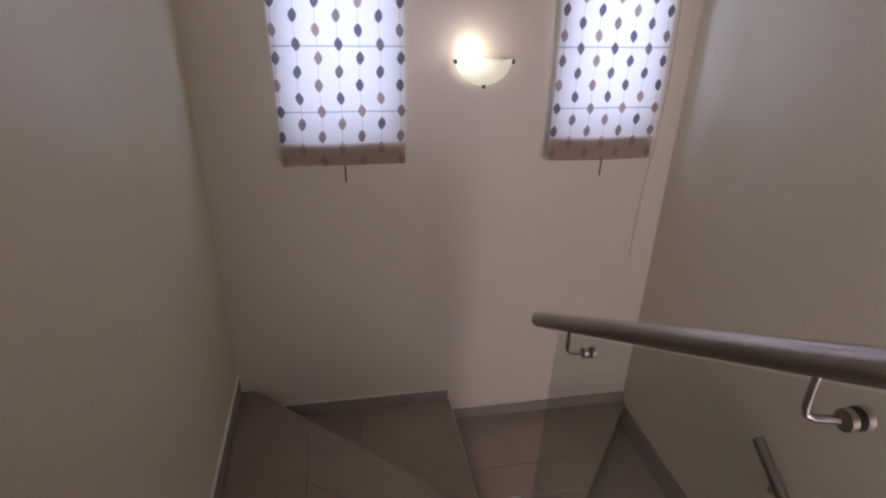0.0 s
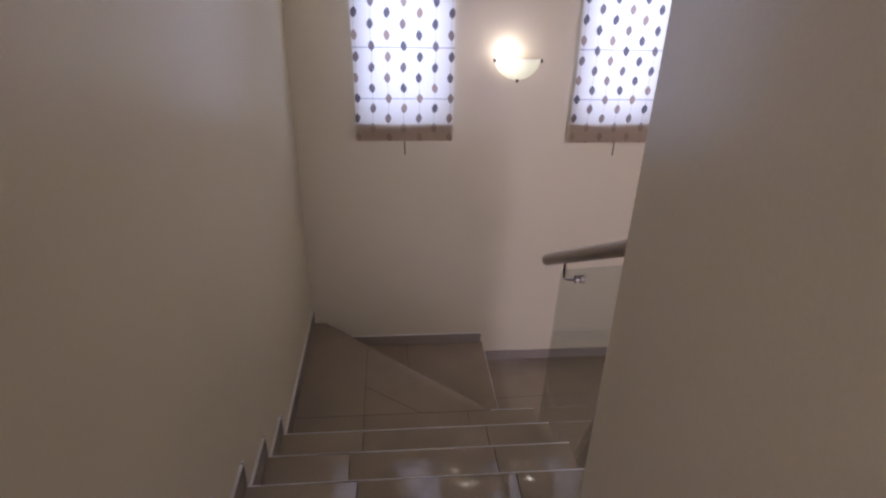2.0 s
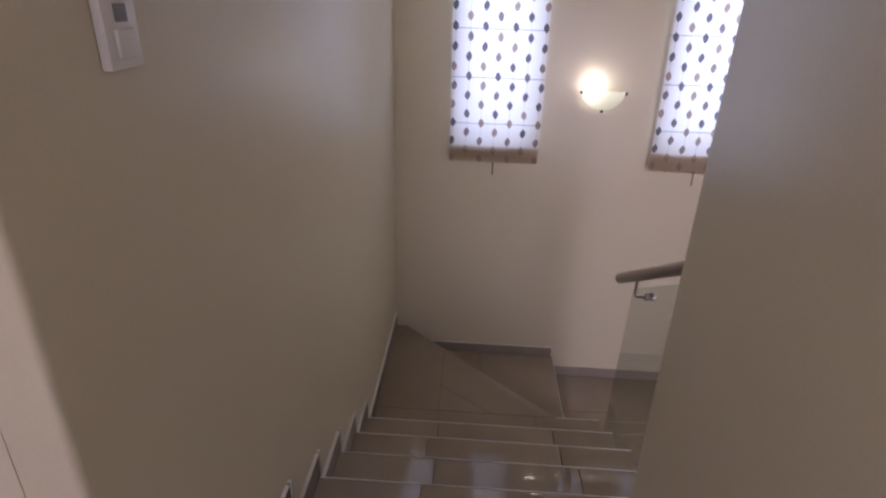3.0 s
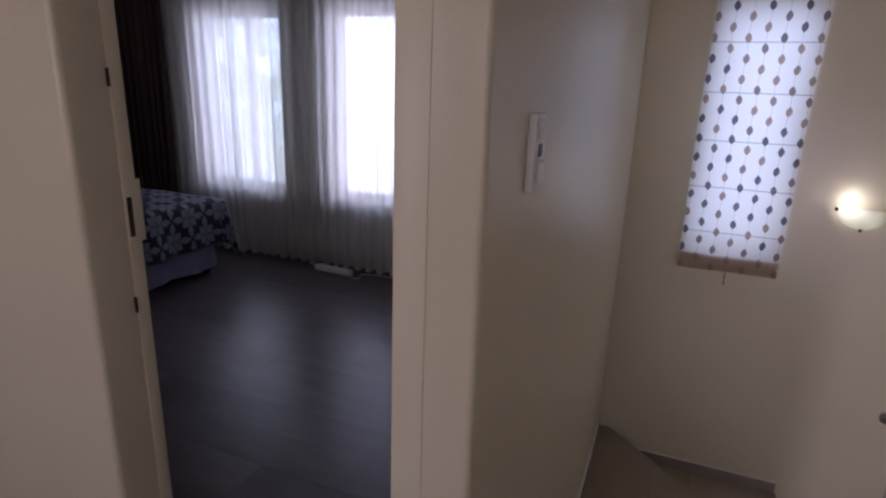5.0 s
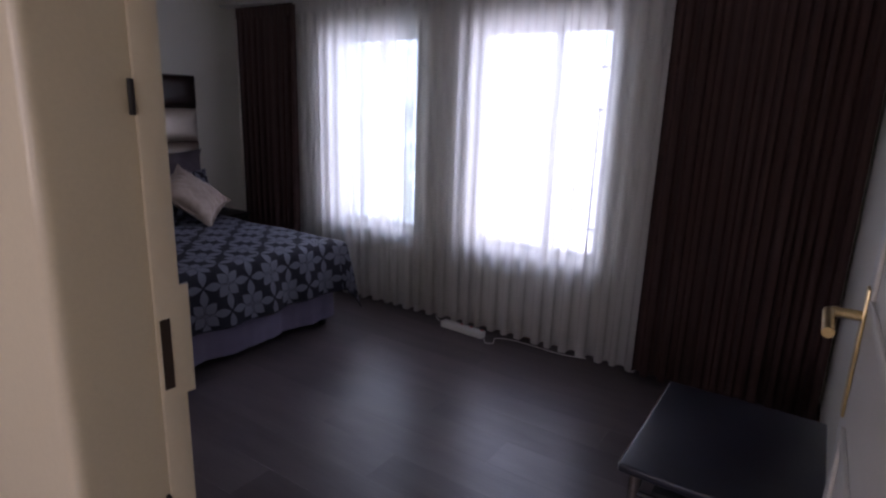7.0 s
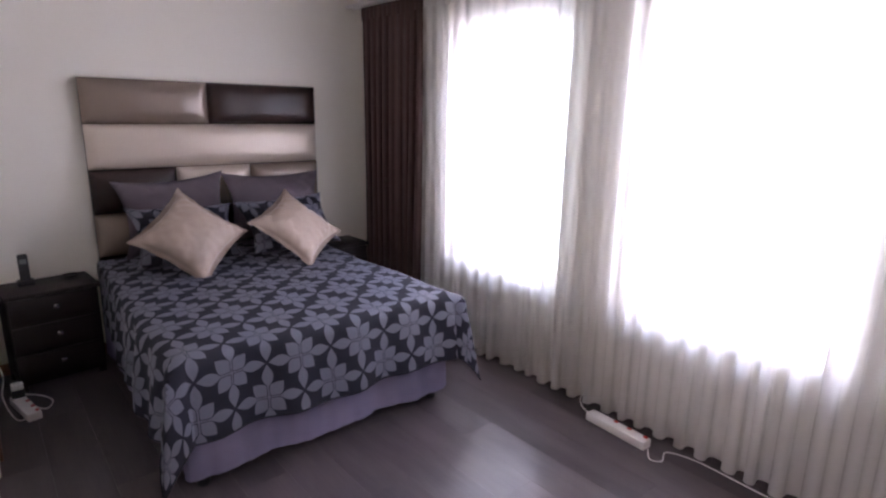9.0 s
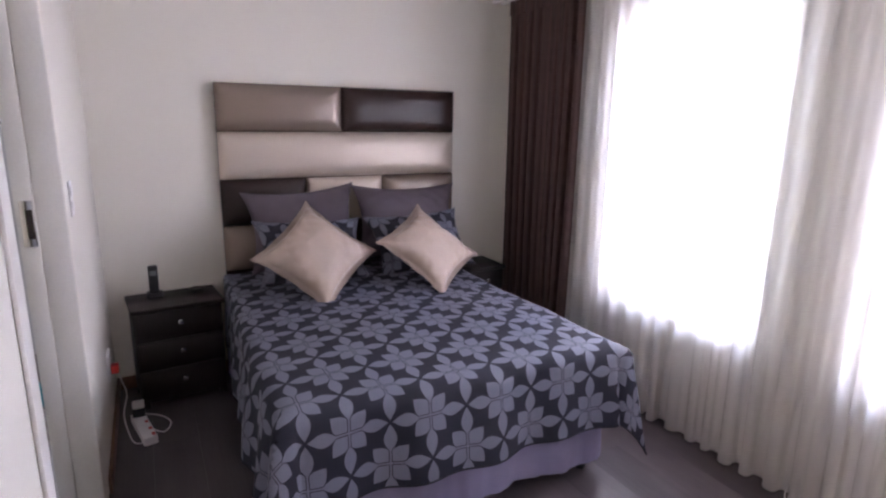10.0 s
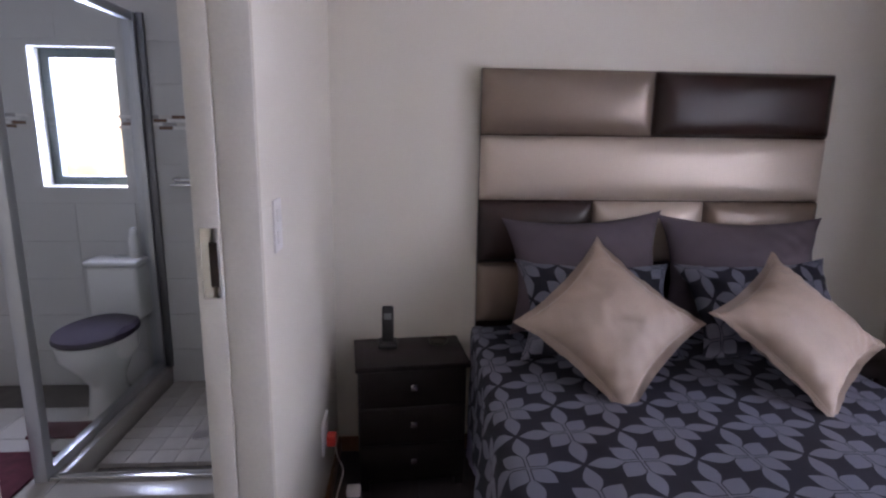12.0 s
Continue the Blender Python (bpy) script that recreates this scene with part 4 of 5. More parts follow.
def lean(x, y, z, back, spin=0.0, turn=0.0):
    """Pose of a cushion: leaning back by so many degrees, spun in its own plane, turned about the vertical."""
    a = radians(back)
    base = Matrix(((0, -math.sin(a), math.cos(a), 0), (1, 0, 0, 0), (0, math.cos(a), math.sin(a), 0), (0, 0, 0, 1)))
    return Matrix.Translation((x, y, z)) @ Matrix.Rotation(radians(turn), 4, "Z") @ base @ Matrix.Rotation(radians(spin), 4, "Z")


pillow("pillow", 0.635, 0.45, 0.15, lean(-4.40, 1.825, 0.86, 14, 3), GREYPILLOW, "mauve-grey pillow standing against the headboard", "pillow", "bed pillows", 1.3)
pillow("pillow", 0.68, 0.45, 0.15, lean(-4.40, 2.45, 0.855, 14, -1), GREYPILLOW, "mauve-grey pillow standing against the headboard", "pillow", "bed pillows", 4.7)
pillow("pillow", 0.60, 0.40, 0.14, lean(-4.25, 1.83, 0.755, 40, -2), FLORAL, "grey floral pillow leaning on the plain pillow", "pillow", "bed pillows", 2.2)
pillow("pillow", 0.62, 0.40, 0.14, lean(-4.25, 2.47, 0.755, 40, 2), FLORAL, "grey floral pillow leaning on the plain pillow", "pillow", "bed pillows", 6.1)
pillow("cushion", 0.412, 0.412, 0.17, lean(-3.99, 1.782, 0.795, 40.5, 44), BEIGE, "large beige satin cushion propped on one corner", "cushion", "scatter cushions", 7.7, 0.004)
pillow("cushion", 0.410, 0.410, 0.16, lean(-3.936, 2.376, 0.785, 48, 28, 14), BEIGE, "beige satin cushion propped on one corner", "cushion", "scatter cushions", 9.4, 0.004)


# ---------------------------------------------------------------- nightstands
def nightstand(y0, y1, label, turn=0.0):
    n = thing("nightstand", -4.43, (y0 + y1) / 2, 0.0, label, "nightstand", "nightstands")
    x0, x1, top = -4.57, -4.285, 0.535
    part("body", box(x0, x1 - 0.016, y0 + 0.012, y1 - 0.012, 0.055, top - 0.022, 0.002), ESPRESSO, n)
    part("top", box(x0, x1 + 0.012, y0, y1, top - 0.022, top, 0.004), ESPRESSO, n)
    part("plinth", box(x0 + 0.02, x1 - 0.03, y0 + 0.03, y1 - 0.03, 0.03, 0.055), ESPRESSO, n)
    for x in (x0 + 0.03, x1 - 0.045):
        for y in (y0 + 0.03, y1 - 0.03):
            part("foot", box(x - 0.018, x + 0.018, y - 0.018, y + 0.018, 0.0, 0.055, 0.003), ESPRESSO, n)
    for z in (0.447, 0.297, 0.143):
        d = part("drawer", box(x1 - 0.016, x1, y0 + 0.016, y1 - 0.016, z - 0.073, z + 0.061, 0.003), ESPRESSO, n)
        part("knob", box(x1, x1 + 0.018, (y0 + y1) / 2 - 0.012, (y0 + y1) / 2 + 0.012, z - 0.012, z + 0.012, 0.003), CHROME, d, "small square silver knob")
    n.rotation_euler.z = radians(turn)
    return n


nightstand(0.925, 1.358, "espresso three-drawer nightstand with square silver knobs", 6.0)
nightstand(2.84, 3.10, "espresso nightstand half hidden beside the brown curtain")
ph = thing("cordless_phone", -4.47, 1.05, 0.535, "black cordless telephone standing in its charger", "telephone")
part("charger", box(-4.505, -4.425, 1.015, 1.095, 0.5352, 0.562, 0.010, 3), BLACK, ph)
bm = box(-0.013, 0.013, -0.023, 0.023, 0.0, 0.145, 0.008, 3)
bm.transform(pose(-4.465, 1.055, 0.556, 0, -6, 0))
part("handset", bm, BLACK, ph)
bm = box(0.0, 0.0015, -0.015, 0.015, 0.095, 0.12)
bm.transform(pose(-4.4515, 1.055, 0.556, 0, -6, 0))
part("display", bm, painted("grey_display", (0.2, 0.22, 0.22), 0.2, 0.05), ph, "small grey display")
dish = thing("dish", -4.50, 1.26, 0.535, "small dark round dish on the nightstand", "dish")
part("bowl", lathe([(0.03, 0.0), (0.036, 0.003), (0.044, 0.014), (0.041, 0.015), (0.033, 0.006), (0.0, 0.005)], 28, pose(-4.50, 1.26, 0.5352)), painted("dark_bronze_dish", (0.06, 0.05, 0.04), 0.35, 0.2), dish)


# ---------------------------------------------------------------- sockets, cables, power strips
def power_strip(x, y, turn, length, sockets, label):
    s = thing("power_strip", x, y, 0.0, label, "power strip", "power strips")
    m = pose(x, y, 0.0, 0, 0, turn)

    def put(name, bm, mat, lab=""):
        bm.transform(m)
        return part(name, bm, mat, s, lab)

    put("housing", box(-length / 2, length / 2, -0.03, 0.03, 0.0005, 0.042, 0.005), WHITEPL)
    for i in range(sockets):
        c = -length / 2 + 0.05 + i * (length - 0.06) / sockets
        put("socket_face", lathe([(0.0, 0.0), (0.021, 0.0), (0.021, 0.0012), (0.019, 0.0012), (0.0, 0.0005)], 20, pose(c, 0, 0.0422)), WHITEPL)
    for c in (-0.02, 0.055, length / 2 - 0.022):
        put("switch", box(c - 0.010, c + 0.010, 0.010, 0.024, 0.042, 0.046, 0.001), RED, "red rocker switch")
    return s


def cable(points, label, mat=None, r=0.0032):
    """A limp flex through a few points, rounded between them."""
    p = [Vector(q) for q in points]
    out = []
    for i in range(len(p) - 1):
        a, b, c, d = p[max(i - 1, 0)], p[i], p[i + 1], p[min(i + 2, len(p) - 1)]
        for k in range(8):
            t = k / 8
            out.append(0.5 * ((2 * b) + (c - a) * t + (2 * a - 5 * b + 4 * c - d) * t * t + (3 * b - a - 3 * c + d) * t ** 3))
    out.append(p[-1])
    o = part("power_cable", tube(out, r, 8), mat or WHITEPL)
    return tagged(o, label, "cable", "cables")


power_strip(-2.12, 3.10, -4.0, 0.33, 4, "white power strip lying below the sheer curtain")
cable([(-2.30, 3.12, 0.02), (-2.36, 3.15, 0.02), (-2.40, 3.19, 0.03), (-2.42, 3.24, 0.05)], "white flex running behind the sheer curtain")
cable([(-1.93, 3.05, 0.03), (-1.90, 3.02, 0.008), (-1.86, 3.05, 0.006), (-1.88, 3.13, 0.006), (-1.75, 3.17, 0.006), (-1.45, 3.16, 0.006), (-1.30, 3.20, 0.006)], "white flex trailing along the curtain hem")
power_strip(-4.06, 0.955, 12, 0.27, 3, "white power strip lying beside the nightstand")
ad = thing("power_adapter", -4.16, 0.935, 0.043, "black and white plug adapter on the power strip", "adapter")
part("plug_body", box(-4.185, -4.135, 0.91, 0.965, 0.0435, 0.085, 0.006), BLACK, ad)
part("plug_top", box(-4.183, -4.137, 0.912, 0.963, 0.0855, 0.115, 0.006), WHITEPL, ad, "white adapter top")
sock = thing("wall_socket", -4.20, BATH_Y, 0.31, "white wall socket with a red plug top", "socket")
SX, SZ = -4.20, 0.31
part("plate", box(SX - 0.06, SX + 0.06, BATH_Y + 0.0005, BATH_Y + 0.011, SZ - 0.06, SZ + 0.06, 0.003), WHITEPL, sock)
part("plug", box(SX - 0.022, SX + 0.022, BATH_Y + 0.011, BATH_Y + 0.045, SZ - 0.045, SZ - 0.002, 0.006), RED, sock, "red plug top")
cable([(SX, BATH_Y + 0.04, SZ - 0.045), (SX + 0.01, BATH_Y + 0.05, 0.22), (SX - 0.05, BATH_Y + 0.06, 0.12), (SX + 0.05, BATH_Y + 0.045, 0.06), (-3.98, 0.91, 0.01), (-3.93, 0.965, 0.02)], "white flex hanging from the wall socket")
cable([(-4.13, 0.965, 0.06), (-4.16, 1.03, 0.02), (-4.10, 1.07, 0.006), (-4.02, 1.04, 0.006), (-4.02, 0.99, 0.03)], "white flex looping from the adapter")
sw2 = thing("light_switch", -3.61, BATH_Y, 1.17, "white light switch plate on the bedroom wall", "light switch")
part("plate", box(-3.645, -3.575, BATH_Y + 0.0005, BATH_Y + 0.006, 1.11, 1.23, 0.002), WHITEPL, sw2)
for z in (1.145, 1.195):
    part("rocker", box(-3.630, -3.590, BATH_Y + 0.006, BATH_Y + 0.009, z - 0.016, z + 0.016, 0.002), WHITEPL, sw2)

# ---------------------------------------------------------------- desk by the door
desk = thing("desk", -0.42, 1.80, 0.0, "low dark desk with tubular steel legs beside the door", "desk")
part("desktop", box(-0.63, -0.15, 1.50, 2.12, 0.475, 0.503, 0.008, 3), DESKTOP, desk)
part("edge_strip", box(-0.6335, -0.6305, 1.51, 2.11, 0.483, 0.495), CHROME, desk, "thin metal edge strip")
for x in (-0.59, -0.20):
    for y in (1.55, 2.07):
        part("leg", tube([(x, y, 0.0), (x, y, 0.25), (x, y, 0.474)], 0.014, 14), STEEL, desk)
part("shelf", box(-0.58, -0.28, 1.56, 2.06, 0.16, 0.178, 0.003), DESKTOP, desk)
part("crossbar", tube([(-0.59, 1.55, 0.40), (-0.20, 1.55, 0.40)], 0.010, 12), BLACK, desk)
part("crossbar", tube([(-0.59, 1.55, 0.40), (-0.59, 2.07, 0.40)], 0.010, 12), BLACK, desk)
crate = thing("storage_box", -0.42, 1.82, 0.178, "black storage box on the desk's lower shelf", "box")
part("body", box(-0.55, -0.31, 1.62, 2.02, 0.1785, 0.36, 0.012, 3), BLACK, crate)
part("lid", box(-0.556, -0.304, 1.614, 2.026, 0.361, 0.378, 0.006), BLACK, crate)

# ---------------------------------------------------------------- skirtings and bathroom door frame
for b in ((BED_X + 0.001, BD0 - 0.13, BATH_Y + 0.001, BATH_Y + 0.015), (BED_X + 0.001, BED_X + 0.015, BATH_Y + 0.016, WIN_Y - 0.016), (BED_X + 0.001, -0.121, WIN_Y - 0.015, WIN_Y - 0.001), (-0.134, -0.120, 1.30, WIN_Y - 0.016)):
    tagged(part("baseboard", box(*b, 0.0, 0.07, 0.004), BROWNWOOD), kind="structure")
frame_2 = thing("door_frame_2", -3.1, 0.73, 0.0, "white enamelled bathroom door frame with a strike plate", "door frame")
frame_2["kind"] = "structure"
j2 = part("jamb", box(BD0, BD0 + 0.010, BATH_IN + 0.002, 0.745, 0.0, DOOR_TOP, 0.002), DOORWHITE, frame_2)
part("jamb", box(BD0, BD0 + 0.005, 0.748, BATH_Y - 0.004, 0.0, DOOR_TOP, 0.002), DOORWHITE, frame_2)
part("jamb", box(BD1 - 0.010, BD1, BATH_IN + 0.002, BATH_Y - 0.004, 0.0, DOOR_TOP, 0.002), DOORWHITE, frame_2)
part("architrave", box(BD1 - 0.004, BD1 + 0.07, BATH_Y + 0.001, BATH_Y + 0.010, 0.0, DOOR_TOP + 0.06, 0.003), DOORWHITE, frame_2)
part("head", box(BD0 + 0.010, BD1 - 0.010, BATH_IN + 0.002, BATH_Y - 0.004, DOOR_TOP - 0.012, DOOR_TOP), DOORWHITE, frame_2)
part("strike_plate", box(BD0 + 0.010, BD0 + 0.013, 0.705, 0.742, 1.035, 1.185, 0.001), CHROME, j2, "steel strike plate")
part("latch_hole", box(BD0 + 0.013, BD0 + 0.0145, 0.722, 0.738, 1.06, 1.155), DARKHOLE, j2, "dark latch hole")

# ---------------------------------------------------------------- bathroom
GY = -0.205                     # line of the shower's side glass
SX0, SX1 = BX + 0.002, -4.25   # back and front of the shower
shower = thing("shower_enclosure", -4.7, 0.0, 0.0, "aluminium framed glass shower enclosure on a tiled kerb", "shower")
KERB = painted("glossy_kerb_tile", (0.40, 0.37, 0.34), 0.22, 0.04, 5, 160, 0.02)
part("kerb", box(SX0, SX1 + 0.085, GY - 0.05, GY + 0.05, 0.0, 0.10, 0.004), KERB, shower)
part("kerb", box(SX1 - 0.07, SX1 + 0.085, GY + 0.051, BATH_IN - 0.002, 0.0, 0.10, 0.004), KERB, shower)
part("post", box(SX1 - 0.050, SX1 - 0.005, GY - 0.028, GY + 0.02, 0.101, 1.93, 0.003), ALU, shower)
part("post", box(SX0 + 0.001, SX0 + 0.036, GY - 0.035, GY + 0.022, 0.101, 1.93, 0.003), ALU, shower)
# Dark strip whose colour carries the shadow on the wall beside the post.
part("shadow_strip", box(SX0 + 0.001, SX0 + 0.020, GY + 0.0225, GY + 0.060, 0.101, 1.93, 0.003), painted("shadow_strip_metal", (0.20, 0.20, 0.21), 0.4, 0.04, metal=1.0), shower, "dark metal strip for the shadow beside the post")
part("rail", box(SX0 + 0.037, SX1 - 0.046, GY - 0.018, GY + 0.018, 1.89, 1.93, 0.003), ALU, shower)
part("rail", box(SX0 + 0.037, SX1 - 0.046, GY - 0.018, GY + 0.018, 0.101, 0.14, 0.003), ALU, shower)
part("rail", box(SX1 - 0.045, SX1 - 0.01, GY + 0.021, BATH_IN - 0.002, 1.89, 1.93, 0.003), ALU, shower)
part("door_track", box(SX1 - 0.045, SX1 - 0.01, GY + 0.021, BATH_IN - 0.002, 0.101, 0.118, 0.003), CHROME, shower, "chrome door track")
part("side_glass", box(SX0 + 0.037, SX1 - 0.046, GY - 0.003, GY + 0.003, 0.14, 1.89), GLASS, shower, "clear glass side panel", soft=False)

# window of the bathroom
bw = thing("window_5", BX, -0.45, 1.09, "small bright bathroom window in a dark frame", "window")
bw["kind"] = "structure"
fr = bmesh.new()
for a, b, c, d in ((-0.712, -0.668, 1.085, 1.768), (-0.347, -0.303, 1.085, 1.768), (-0.668, -0.347, 1.085, 1.129), (-0.668, -0.347, 1.724, 1.768)):
    box(BX - 0.13, BX - 0.09, a, b, c, d, bm=fr)
part("window_frame", fr, GREENFRAME, bw)
part("pane", box(BX - 0.113, BX - 0.108, -0.668, -0.347, 1.129, 1.724), GLASS, bw, soft=False).visible_shadow = False
part("window_sill", box(BX - 0.089, BX + 0.012, -0.713, -0.302, 1.0755, 1.084, 0.002), WHITEPL, bw)


def ring_loft(rings, n=36):
    """A closed skin over ovals (cx, rx, ry, z) stacked upwards."""
    bm = bmesh.new()
    rows = [[bm.verts.new((cx + rx * math.cos(2 * math.pi * k / n), ry * math.sin(2 * math.pi * k / n), z)) for k in range(n)] for cx, rx, ry, z in rings]
    for r0, r1 in zip(rows, rows[1:]):
        for k in range(n):
            bm.faces.new((r0[k], r0[(k + 1) % n], r1[(k + 1) % n], r1[k]))
    bm.faces.new(rows[0])
    bm.faces.new(rows[-1])
    bmesh.ops.recalc_face_normals(bm, faces=bm.faces)
    return bm


TY = -0.345
wc = thing("toilet", -5.05, TY, 0.0, "white close-coupled toilet with a plum seat cover", "toilet")
for nm, bm, mat, lab in (
        ("bowl", ring_loft([(-4.93, 0.13, 0.10, 0.0), (-4.93, 0.12, 0.09, 0.03), (-4.92, 0.10, 0.075, 0.16), (-4.90, 0.15, 0.11, 0.25), (-4.875, 0.21, 0.165, 0.34), (-4.87, 0.215, 0.16, 0.385), (-4.87, 0.215, 0.16, 0.395)]), PORCELAIN, ""),
        ("seat", ring_loft([(-4.87, 0.218, 0.163, 0.396), (-4.87, 0.222, 0.166, 0.40), (-4.87, 0.222, 0.166, 0.412), (-4.87, 0.216, 0.16, 0.416)]), PORCELAIN, "white seat ring"),
        ("lid_cover", ring_loft([(-4.875, 0.222, 0.167, 0.417), (-4.875, 0.230, 0.175, 0.425), (-4.875, 0.226, 0.170, 0.445), (-4.875, 0.18, 0.13, 0.46), (-4.875, 0.05, 0.04, 0.464)]), PLUM, "soft plum lid cover"),
        ("cistern", box(-5.215, -5.05, -0.125, 0.125, 0.42, 0.70, 0.02, 3), PORCELAIN, ""),
        ("cistern_lid", box(-5.218, -5.04, -0.132, 0.132, 0.701, 0.73, 0.012, 3), PORCELAIN, ""),
        ("flush_button", lathe([(0.0, 0.0), (0.018, 0.0), (0.018, 0.006), (0.0, 0.007)], 18, pose(-5.13, 0, 0.73)), CHROME, "chrome flush button")):
    bm.transform(pose(-0.10, TY, 0))
    part(nm, bm, mat, wc, lab)

spray = thing("air_freshener", -5.24, TY + 0.085, 0.73, "white air freshener standing on the toilet cistern", "air freshener")
part("can", lathe([(0.0, 0.0), (0.024, 0.0), (0.026, 0.006), (0.026, 0.10), (0.020, 0.115)], 20, pose(-5.24, TY + 0.085, 0.7305)), WHITEPL, spray)
part("cap", lathe([(0.0205, 0.116), (0.020, 0.145), (0.012, 0.155), (0.0, 0.156)], 20, pose(-5.24, TY + 0.085, 0.7305)), PORCELAIN, spray)

mat_ob = thing("bath_mat", -4.35, -0.60, 0.0, "maroon tufted bath mat on the bathroom floor", "bath mat")
part("tufted_cover", box(-4.62, -4.00, -0.95, -0.36, 0.0005, 0.016, 0.006), MAT, mat_ob)
mat2 = thing("pedestal_mat", -4.78, TY, 0.0, "maroon mat round the foot of the toilet", "bath mat")
part("tufted_cover", box(-4.88, -4.74, TY - 0.24, TY + 0.17, 0.0005, 0.014, 0.005), MAT, mat2)

head_s = thing("overhead_shower", BX + 0.1, 0.30, 1.95, "chrome overhead shower on a bent arm", "shower")
part("arm", tube([(BX + 0.006, 0.30, 2.02), (-5.15, 0.30, 2.03), (-5.05, 0.30, 2.0), (-5.0, 0.30, 1.95)], 0.010, 12), CHROME, head_s)
part("rose", lathe([(0.012, 0.05), (0.018, 0.03), (0.045, 0.0), (0.045, -0.008), (0.0, -0.010)], 24, pose(-4.985, 0.30, 1.91, 0, -20, 0)), CHROME, head_s)
mixer = thing("shower_mixer", BX + 0.03, 0.29, 1.09, "chrome shower mixer on the tiled wall", "tap")
part("plate", lathe([(0.0, 0.0), (0.062, 0.0), (0.058, 0.01), (0.03, 0.014), (0.03, 0.05), (0.0, 0.052)], 28, pose(BX + 0.006, 0.29, 1.10, 0, 90, 0)), CHROME, mixer)
part("lever", tube([(BX + 0.05, 0.29, 1.10), (BX + 0.075, 0.29, 1.07), (BX + 0.08, 0.29, 1.02)], 0.008, 10), CHROME, mixer)
rack = thing("soap_rack", BX + 0.05, 0.06, 1.13, "chrome soap rack on the shower wall", "soap rack")
part("tray", box(BX + 0.012, BX + 0.10, -0.05, 0.10, 1.10, 1.112, 0.004), CHROME, rack)
part("bracket", tube([(BX + 0.001, -0.04, 1.13), (BX + 0.06, -0.04, 1.13), (BX + 0.10, -0.02, 1.128), (BX + 0.10, 0.09, 1.128)], 0.012, 10), CHROME, rack)
bottle = thing("shampoo_bottle", -4.42, 0.50, 0.02, "teal plastic shampoo bottle on the shower floor", "bottle")
part("body", lathe([(0.0, 0.0), (0.030, 0.0), (0.033, 0.01), (0.033, 0.15), (0.02, 0.175), (0.012, 0.18)], 24, pose(-4.42, 0.50, 0.0165)), TEAL, bottle)
part("cap", lathe([(0.014, 0.181), (0.014, 0.205), (0.0, 0.207)], 20, pose(-4.42, 0.50, 0.0165)), WHITEPL, bottle, "white cap")
drain = thing("floor_drain", -4.72, 0.20, 0.016, "round steel drain in the shower floor", "drain")
part("grate", lathe([(0.0, 0.0), (0.04, 0.0), (0.04, 0.004), (0.034, 0.005), (0.0, 0.003)], 28, pose(-4.72, 0.20, 0.0165)), STEEL, drain)

# ---------------------------------------------------------------- tiles and planks, one by one
rnd = random.Random(11)


def shared_pieces(name, me, places, parent):
    for x, y, z in places:
        o = new(name, me)
        o.location = (x, y, z)
        o.parent = parent
        o.matrix_parent_inverse = parent.matrix_world.inverted()


def slab_mesh(name, sx, sy, sz, mat, bev=0.001):
    return mesh_of(name, box(-sx / 2, sx / 2, -sy / 2, sy / 2, -sz, 0, bev, 1), mat)


# shower floor: small tiles
me = slab_mesh("tile", 0.097, 0.097, 0.02, SHOWERTILE)
shared_pieces("tile", me, [(SX0 + 0.06 + 0.1 * i, GY + 0.11 + 0.1 * j, 0.016) for i in range(8) for j in range(8)], bath_floor)
me = slab_mesh("tile", 0.297, 0.297, 0.004, painted("bathroom_floor_tile", (0.55, 0.52, 0.48), 0.25, 0.05, 3, 150, 0.05, rand=0.1))
shared_pieces("tile", me, [(-3.4 - 0.3 * i, 0.607 - 0.3 * j, 0.0) for i in range(-3, 6) for j in range(8) if (i >= 0 or j == 0) and not (-3.4 - 0.3 * i < SX1 - 0.14 and 0.607 - 0.3 * j > GY + 0.09)], bath_floor)

# bathroom wall tiles on the window wall, with a mosaic band
far_wall = bpy.data.objects["wall_bathroom_far"]
me = mesh_of("tile", box(0, 0.005, -0.149, 0.149, 0.002, 0.198, 0.001, 1), BATHTILE)
cells = [(BX, 0.48 - 0.3 * j, 0.0 + 0.2 * i) for i in range(12) for j in range(7)]
shared_pieces("tile", me, [c for c in cells if not (c[1] + 0.149 > -0.715 and c[1] - 0.149 < -0.30 and c[2] + 0.2 > 1.075 and c[2] < 1.77)], far_wall)
mos = [painted("mosaic_%s" % n, c, 0.15, 0.1) for n, c in (("white", (0.75, 0.73, 0.7)), ("brown", (0.20, 0.12, 0.085)), ("pale", (0.6, 0.56, 0.52)), ("grey", (0.36, 0.34, 0.33)))]
mes = [mesh_of("mosaic_piece", box(0.005, 0.009, -0.032, 0.032, 0.001, 0.017), m) for m in mos]
band = [(-0.28 + 0.066 * j + 0.02 * (i % 3), 1.375 + 0.018 * i) for i in range(4) for j in range(13)]
band += [(-0.77 - 0.066 * j - 0.02 * (i % 3), 1.375 + 0.018 * i) for i in range(4) for j in range(11)]
for k, (y, z) in enumerate(band):
    shared_pieces("mosaic_piece", mes[(k * 7 + k // 5) % 4], [(BX, y, z)], far_wall)

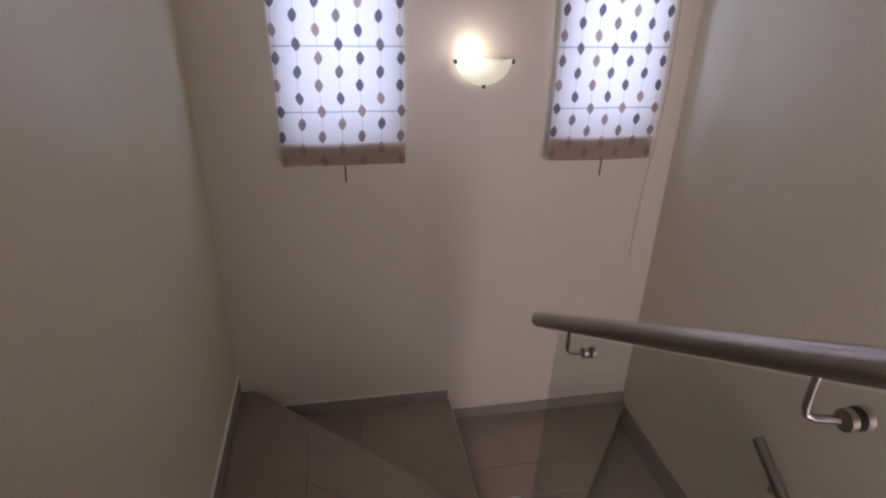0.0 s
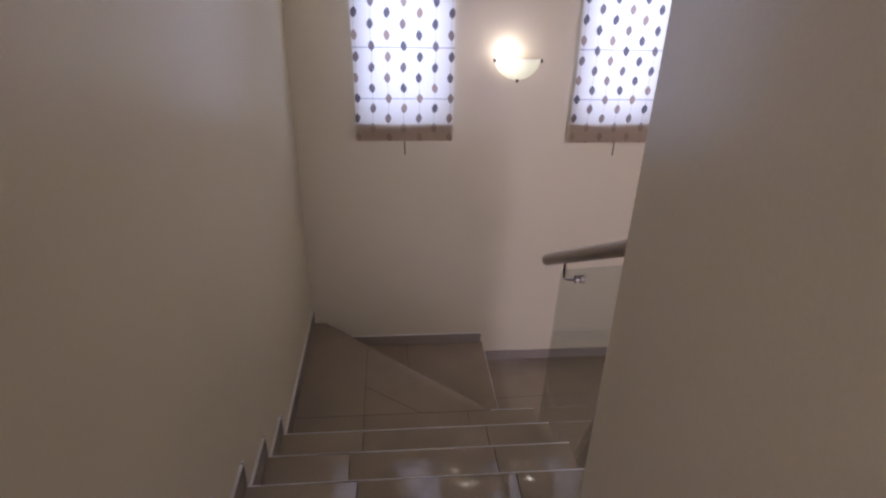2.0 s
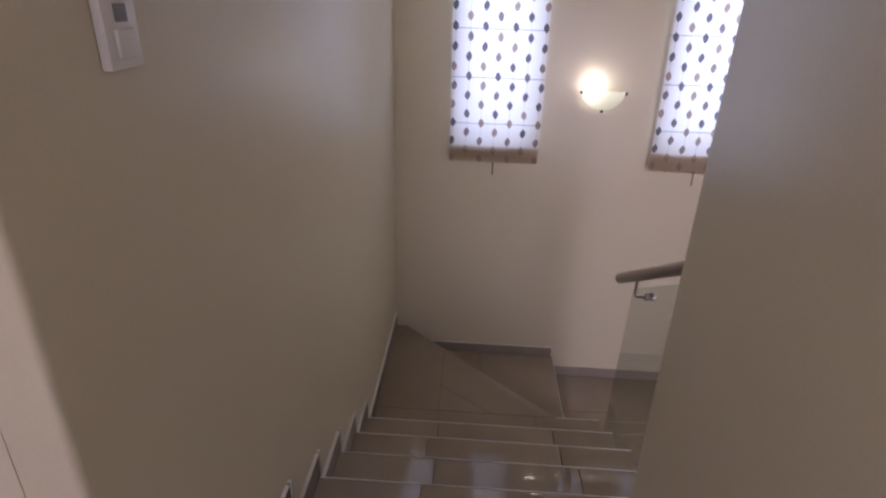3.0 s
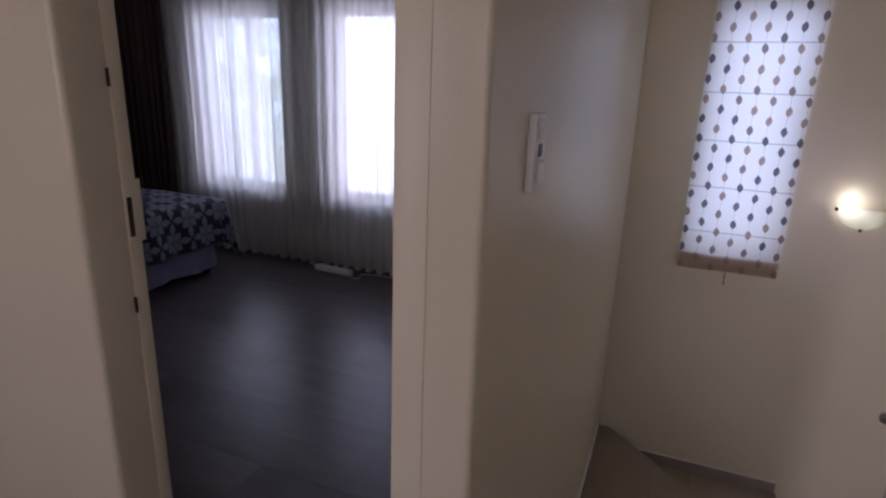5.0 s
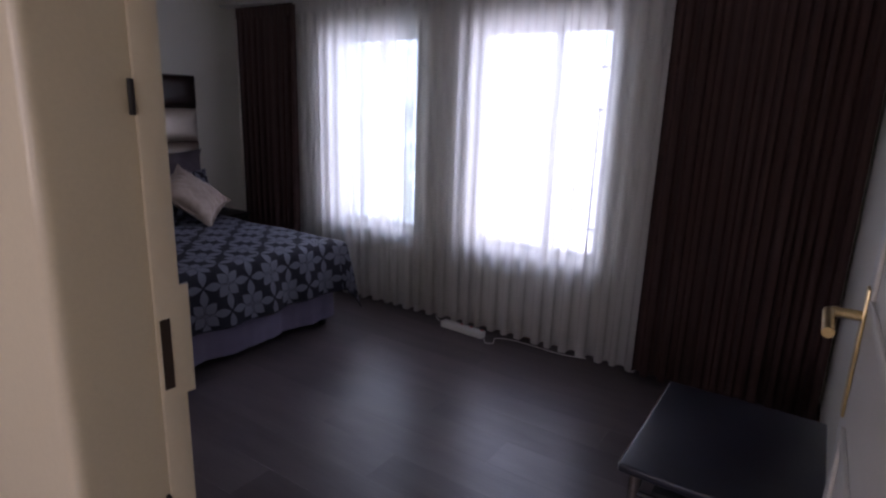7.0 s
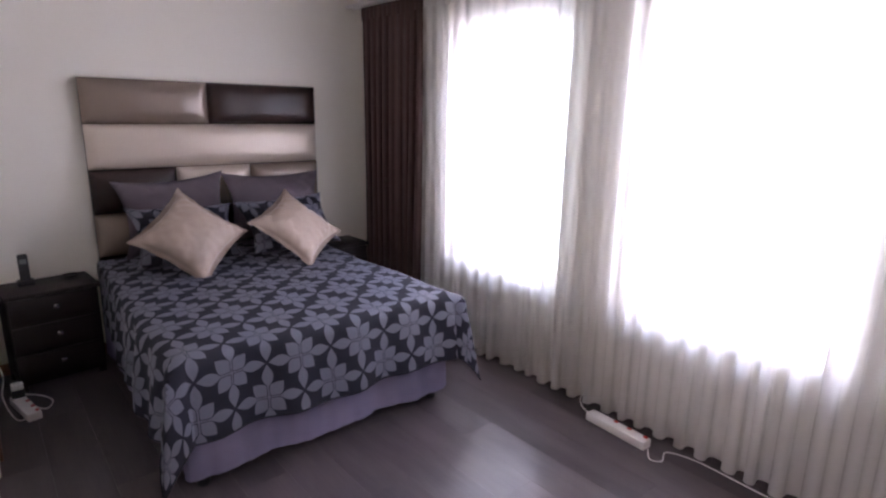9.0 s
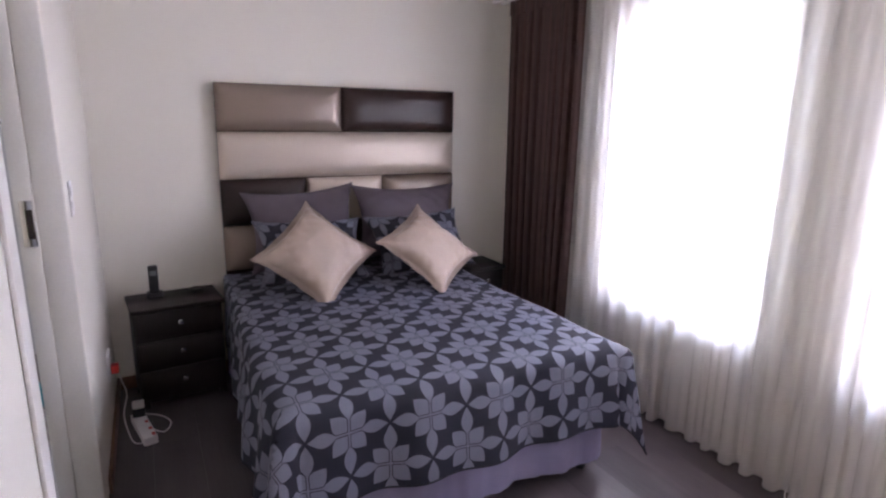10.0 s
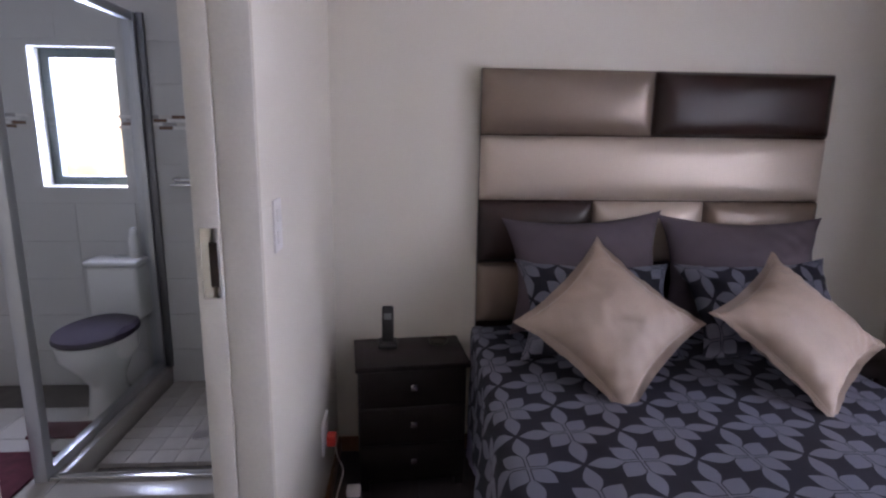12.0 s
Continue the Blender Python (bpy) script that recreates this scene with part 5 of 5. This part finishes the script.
# bedroom laminate planks
PL, PW = 1.2, 0.19
me = slab_mesh("plank", PL - 0.0003, PW - 0.0003, 0.012, LAMINATE, 0.0003)
spots = []
for j in range(17):
    y = DOOR_Y0 + 0.01 + PW * (j + 0.5)
    off = (j * 0.43) % PL
    i = 0
    while True:
        x = BED_X - off + PL * (i + 0.5)
        if x - PL / 2 > -0.12:
            break
        spots.append((x, y, 0.0))
        i += 1
inside, cut = [], []
for x, y, z in spots:
    x0, x1, y1 = max(x - PL / 2, BED_X + 0.001), min(x + PL / 2, -0.121), min(y + PW / 2, WIN_Y - 0.001)
    y0 = y - PW / 2
    if y0 < 0.761 and x0 < -1.95:
        if y1 > 0.78:
            part("plank", box(x0, min(x1, -1.951), 0.761, y1 - 0.0003, -0.012, 0.0, 0.0003, 1), LAMINATE, bed_floor, soft=False)
        x0 = -1.95
    if y1 - y0 < 0.02 or x1 - x0 < 0.02:
        continue
    if x1 - x0 > PL - 0.001 and y1 - y0 > PW - 0.001:
        inside.append((x, y, z))
    else:
        part("plank", box(x0, x1 - 0.0003, y0, y1 - 0.0003, -0.012, 0.0, 0.0003, 1), LAMINATE, bed_floor, soft=False)
shared_pieces("plank", me, inside, bed_floor)

# hall floor tiles
me = slab_mesh("tile", 0.477, 0.477, 0.006, TILE)
for i in range(9):
    for j in range(8):
        x1, y1 = 0.948 - 0.48 * i, EDGE - 0.004 - 0.48 * j
        x0, y0 = max(x1 - 0.478, -2.999), max(y1 - 0.478, -2.599)
        if x0 < 0.0:
            y1 = min(y1, DOOR_Y0 - 0.001) if x1 <= 0.0 else y1
        if x1 - x0 < 0.02 or y1 - y0 < 0.02:
            continue
        if x0 < 0.0 < x1 and y1 > DOOR_Y0:
            part("tile", box(0.002, x1, max(y0, DOOR_Y0), y1, -0.006, 0.0, 0.001, 1), TILE, hall_floor)
            y1 = DOOR_Y0 - 0.001
            if y1 - y0 < 0.02:
                continue
        part("tile", box(x0, x1, y0, y1, -0.006, 0.0, 0.001, 1), TILE, hall_floor)
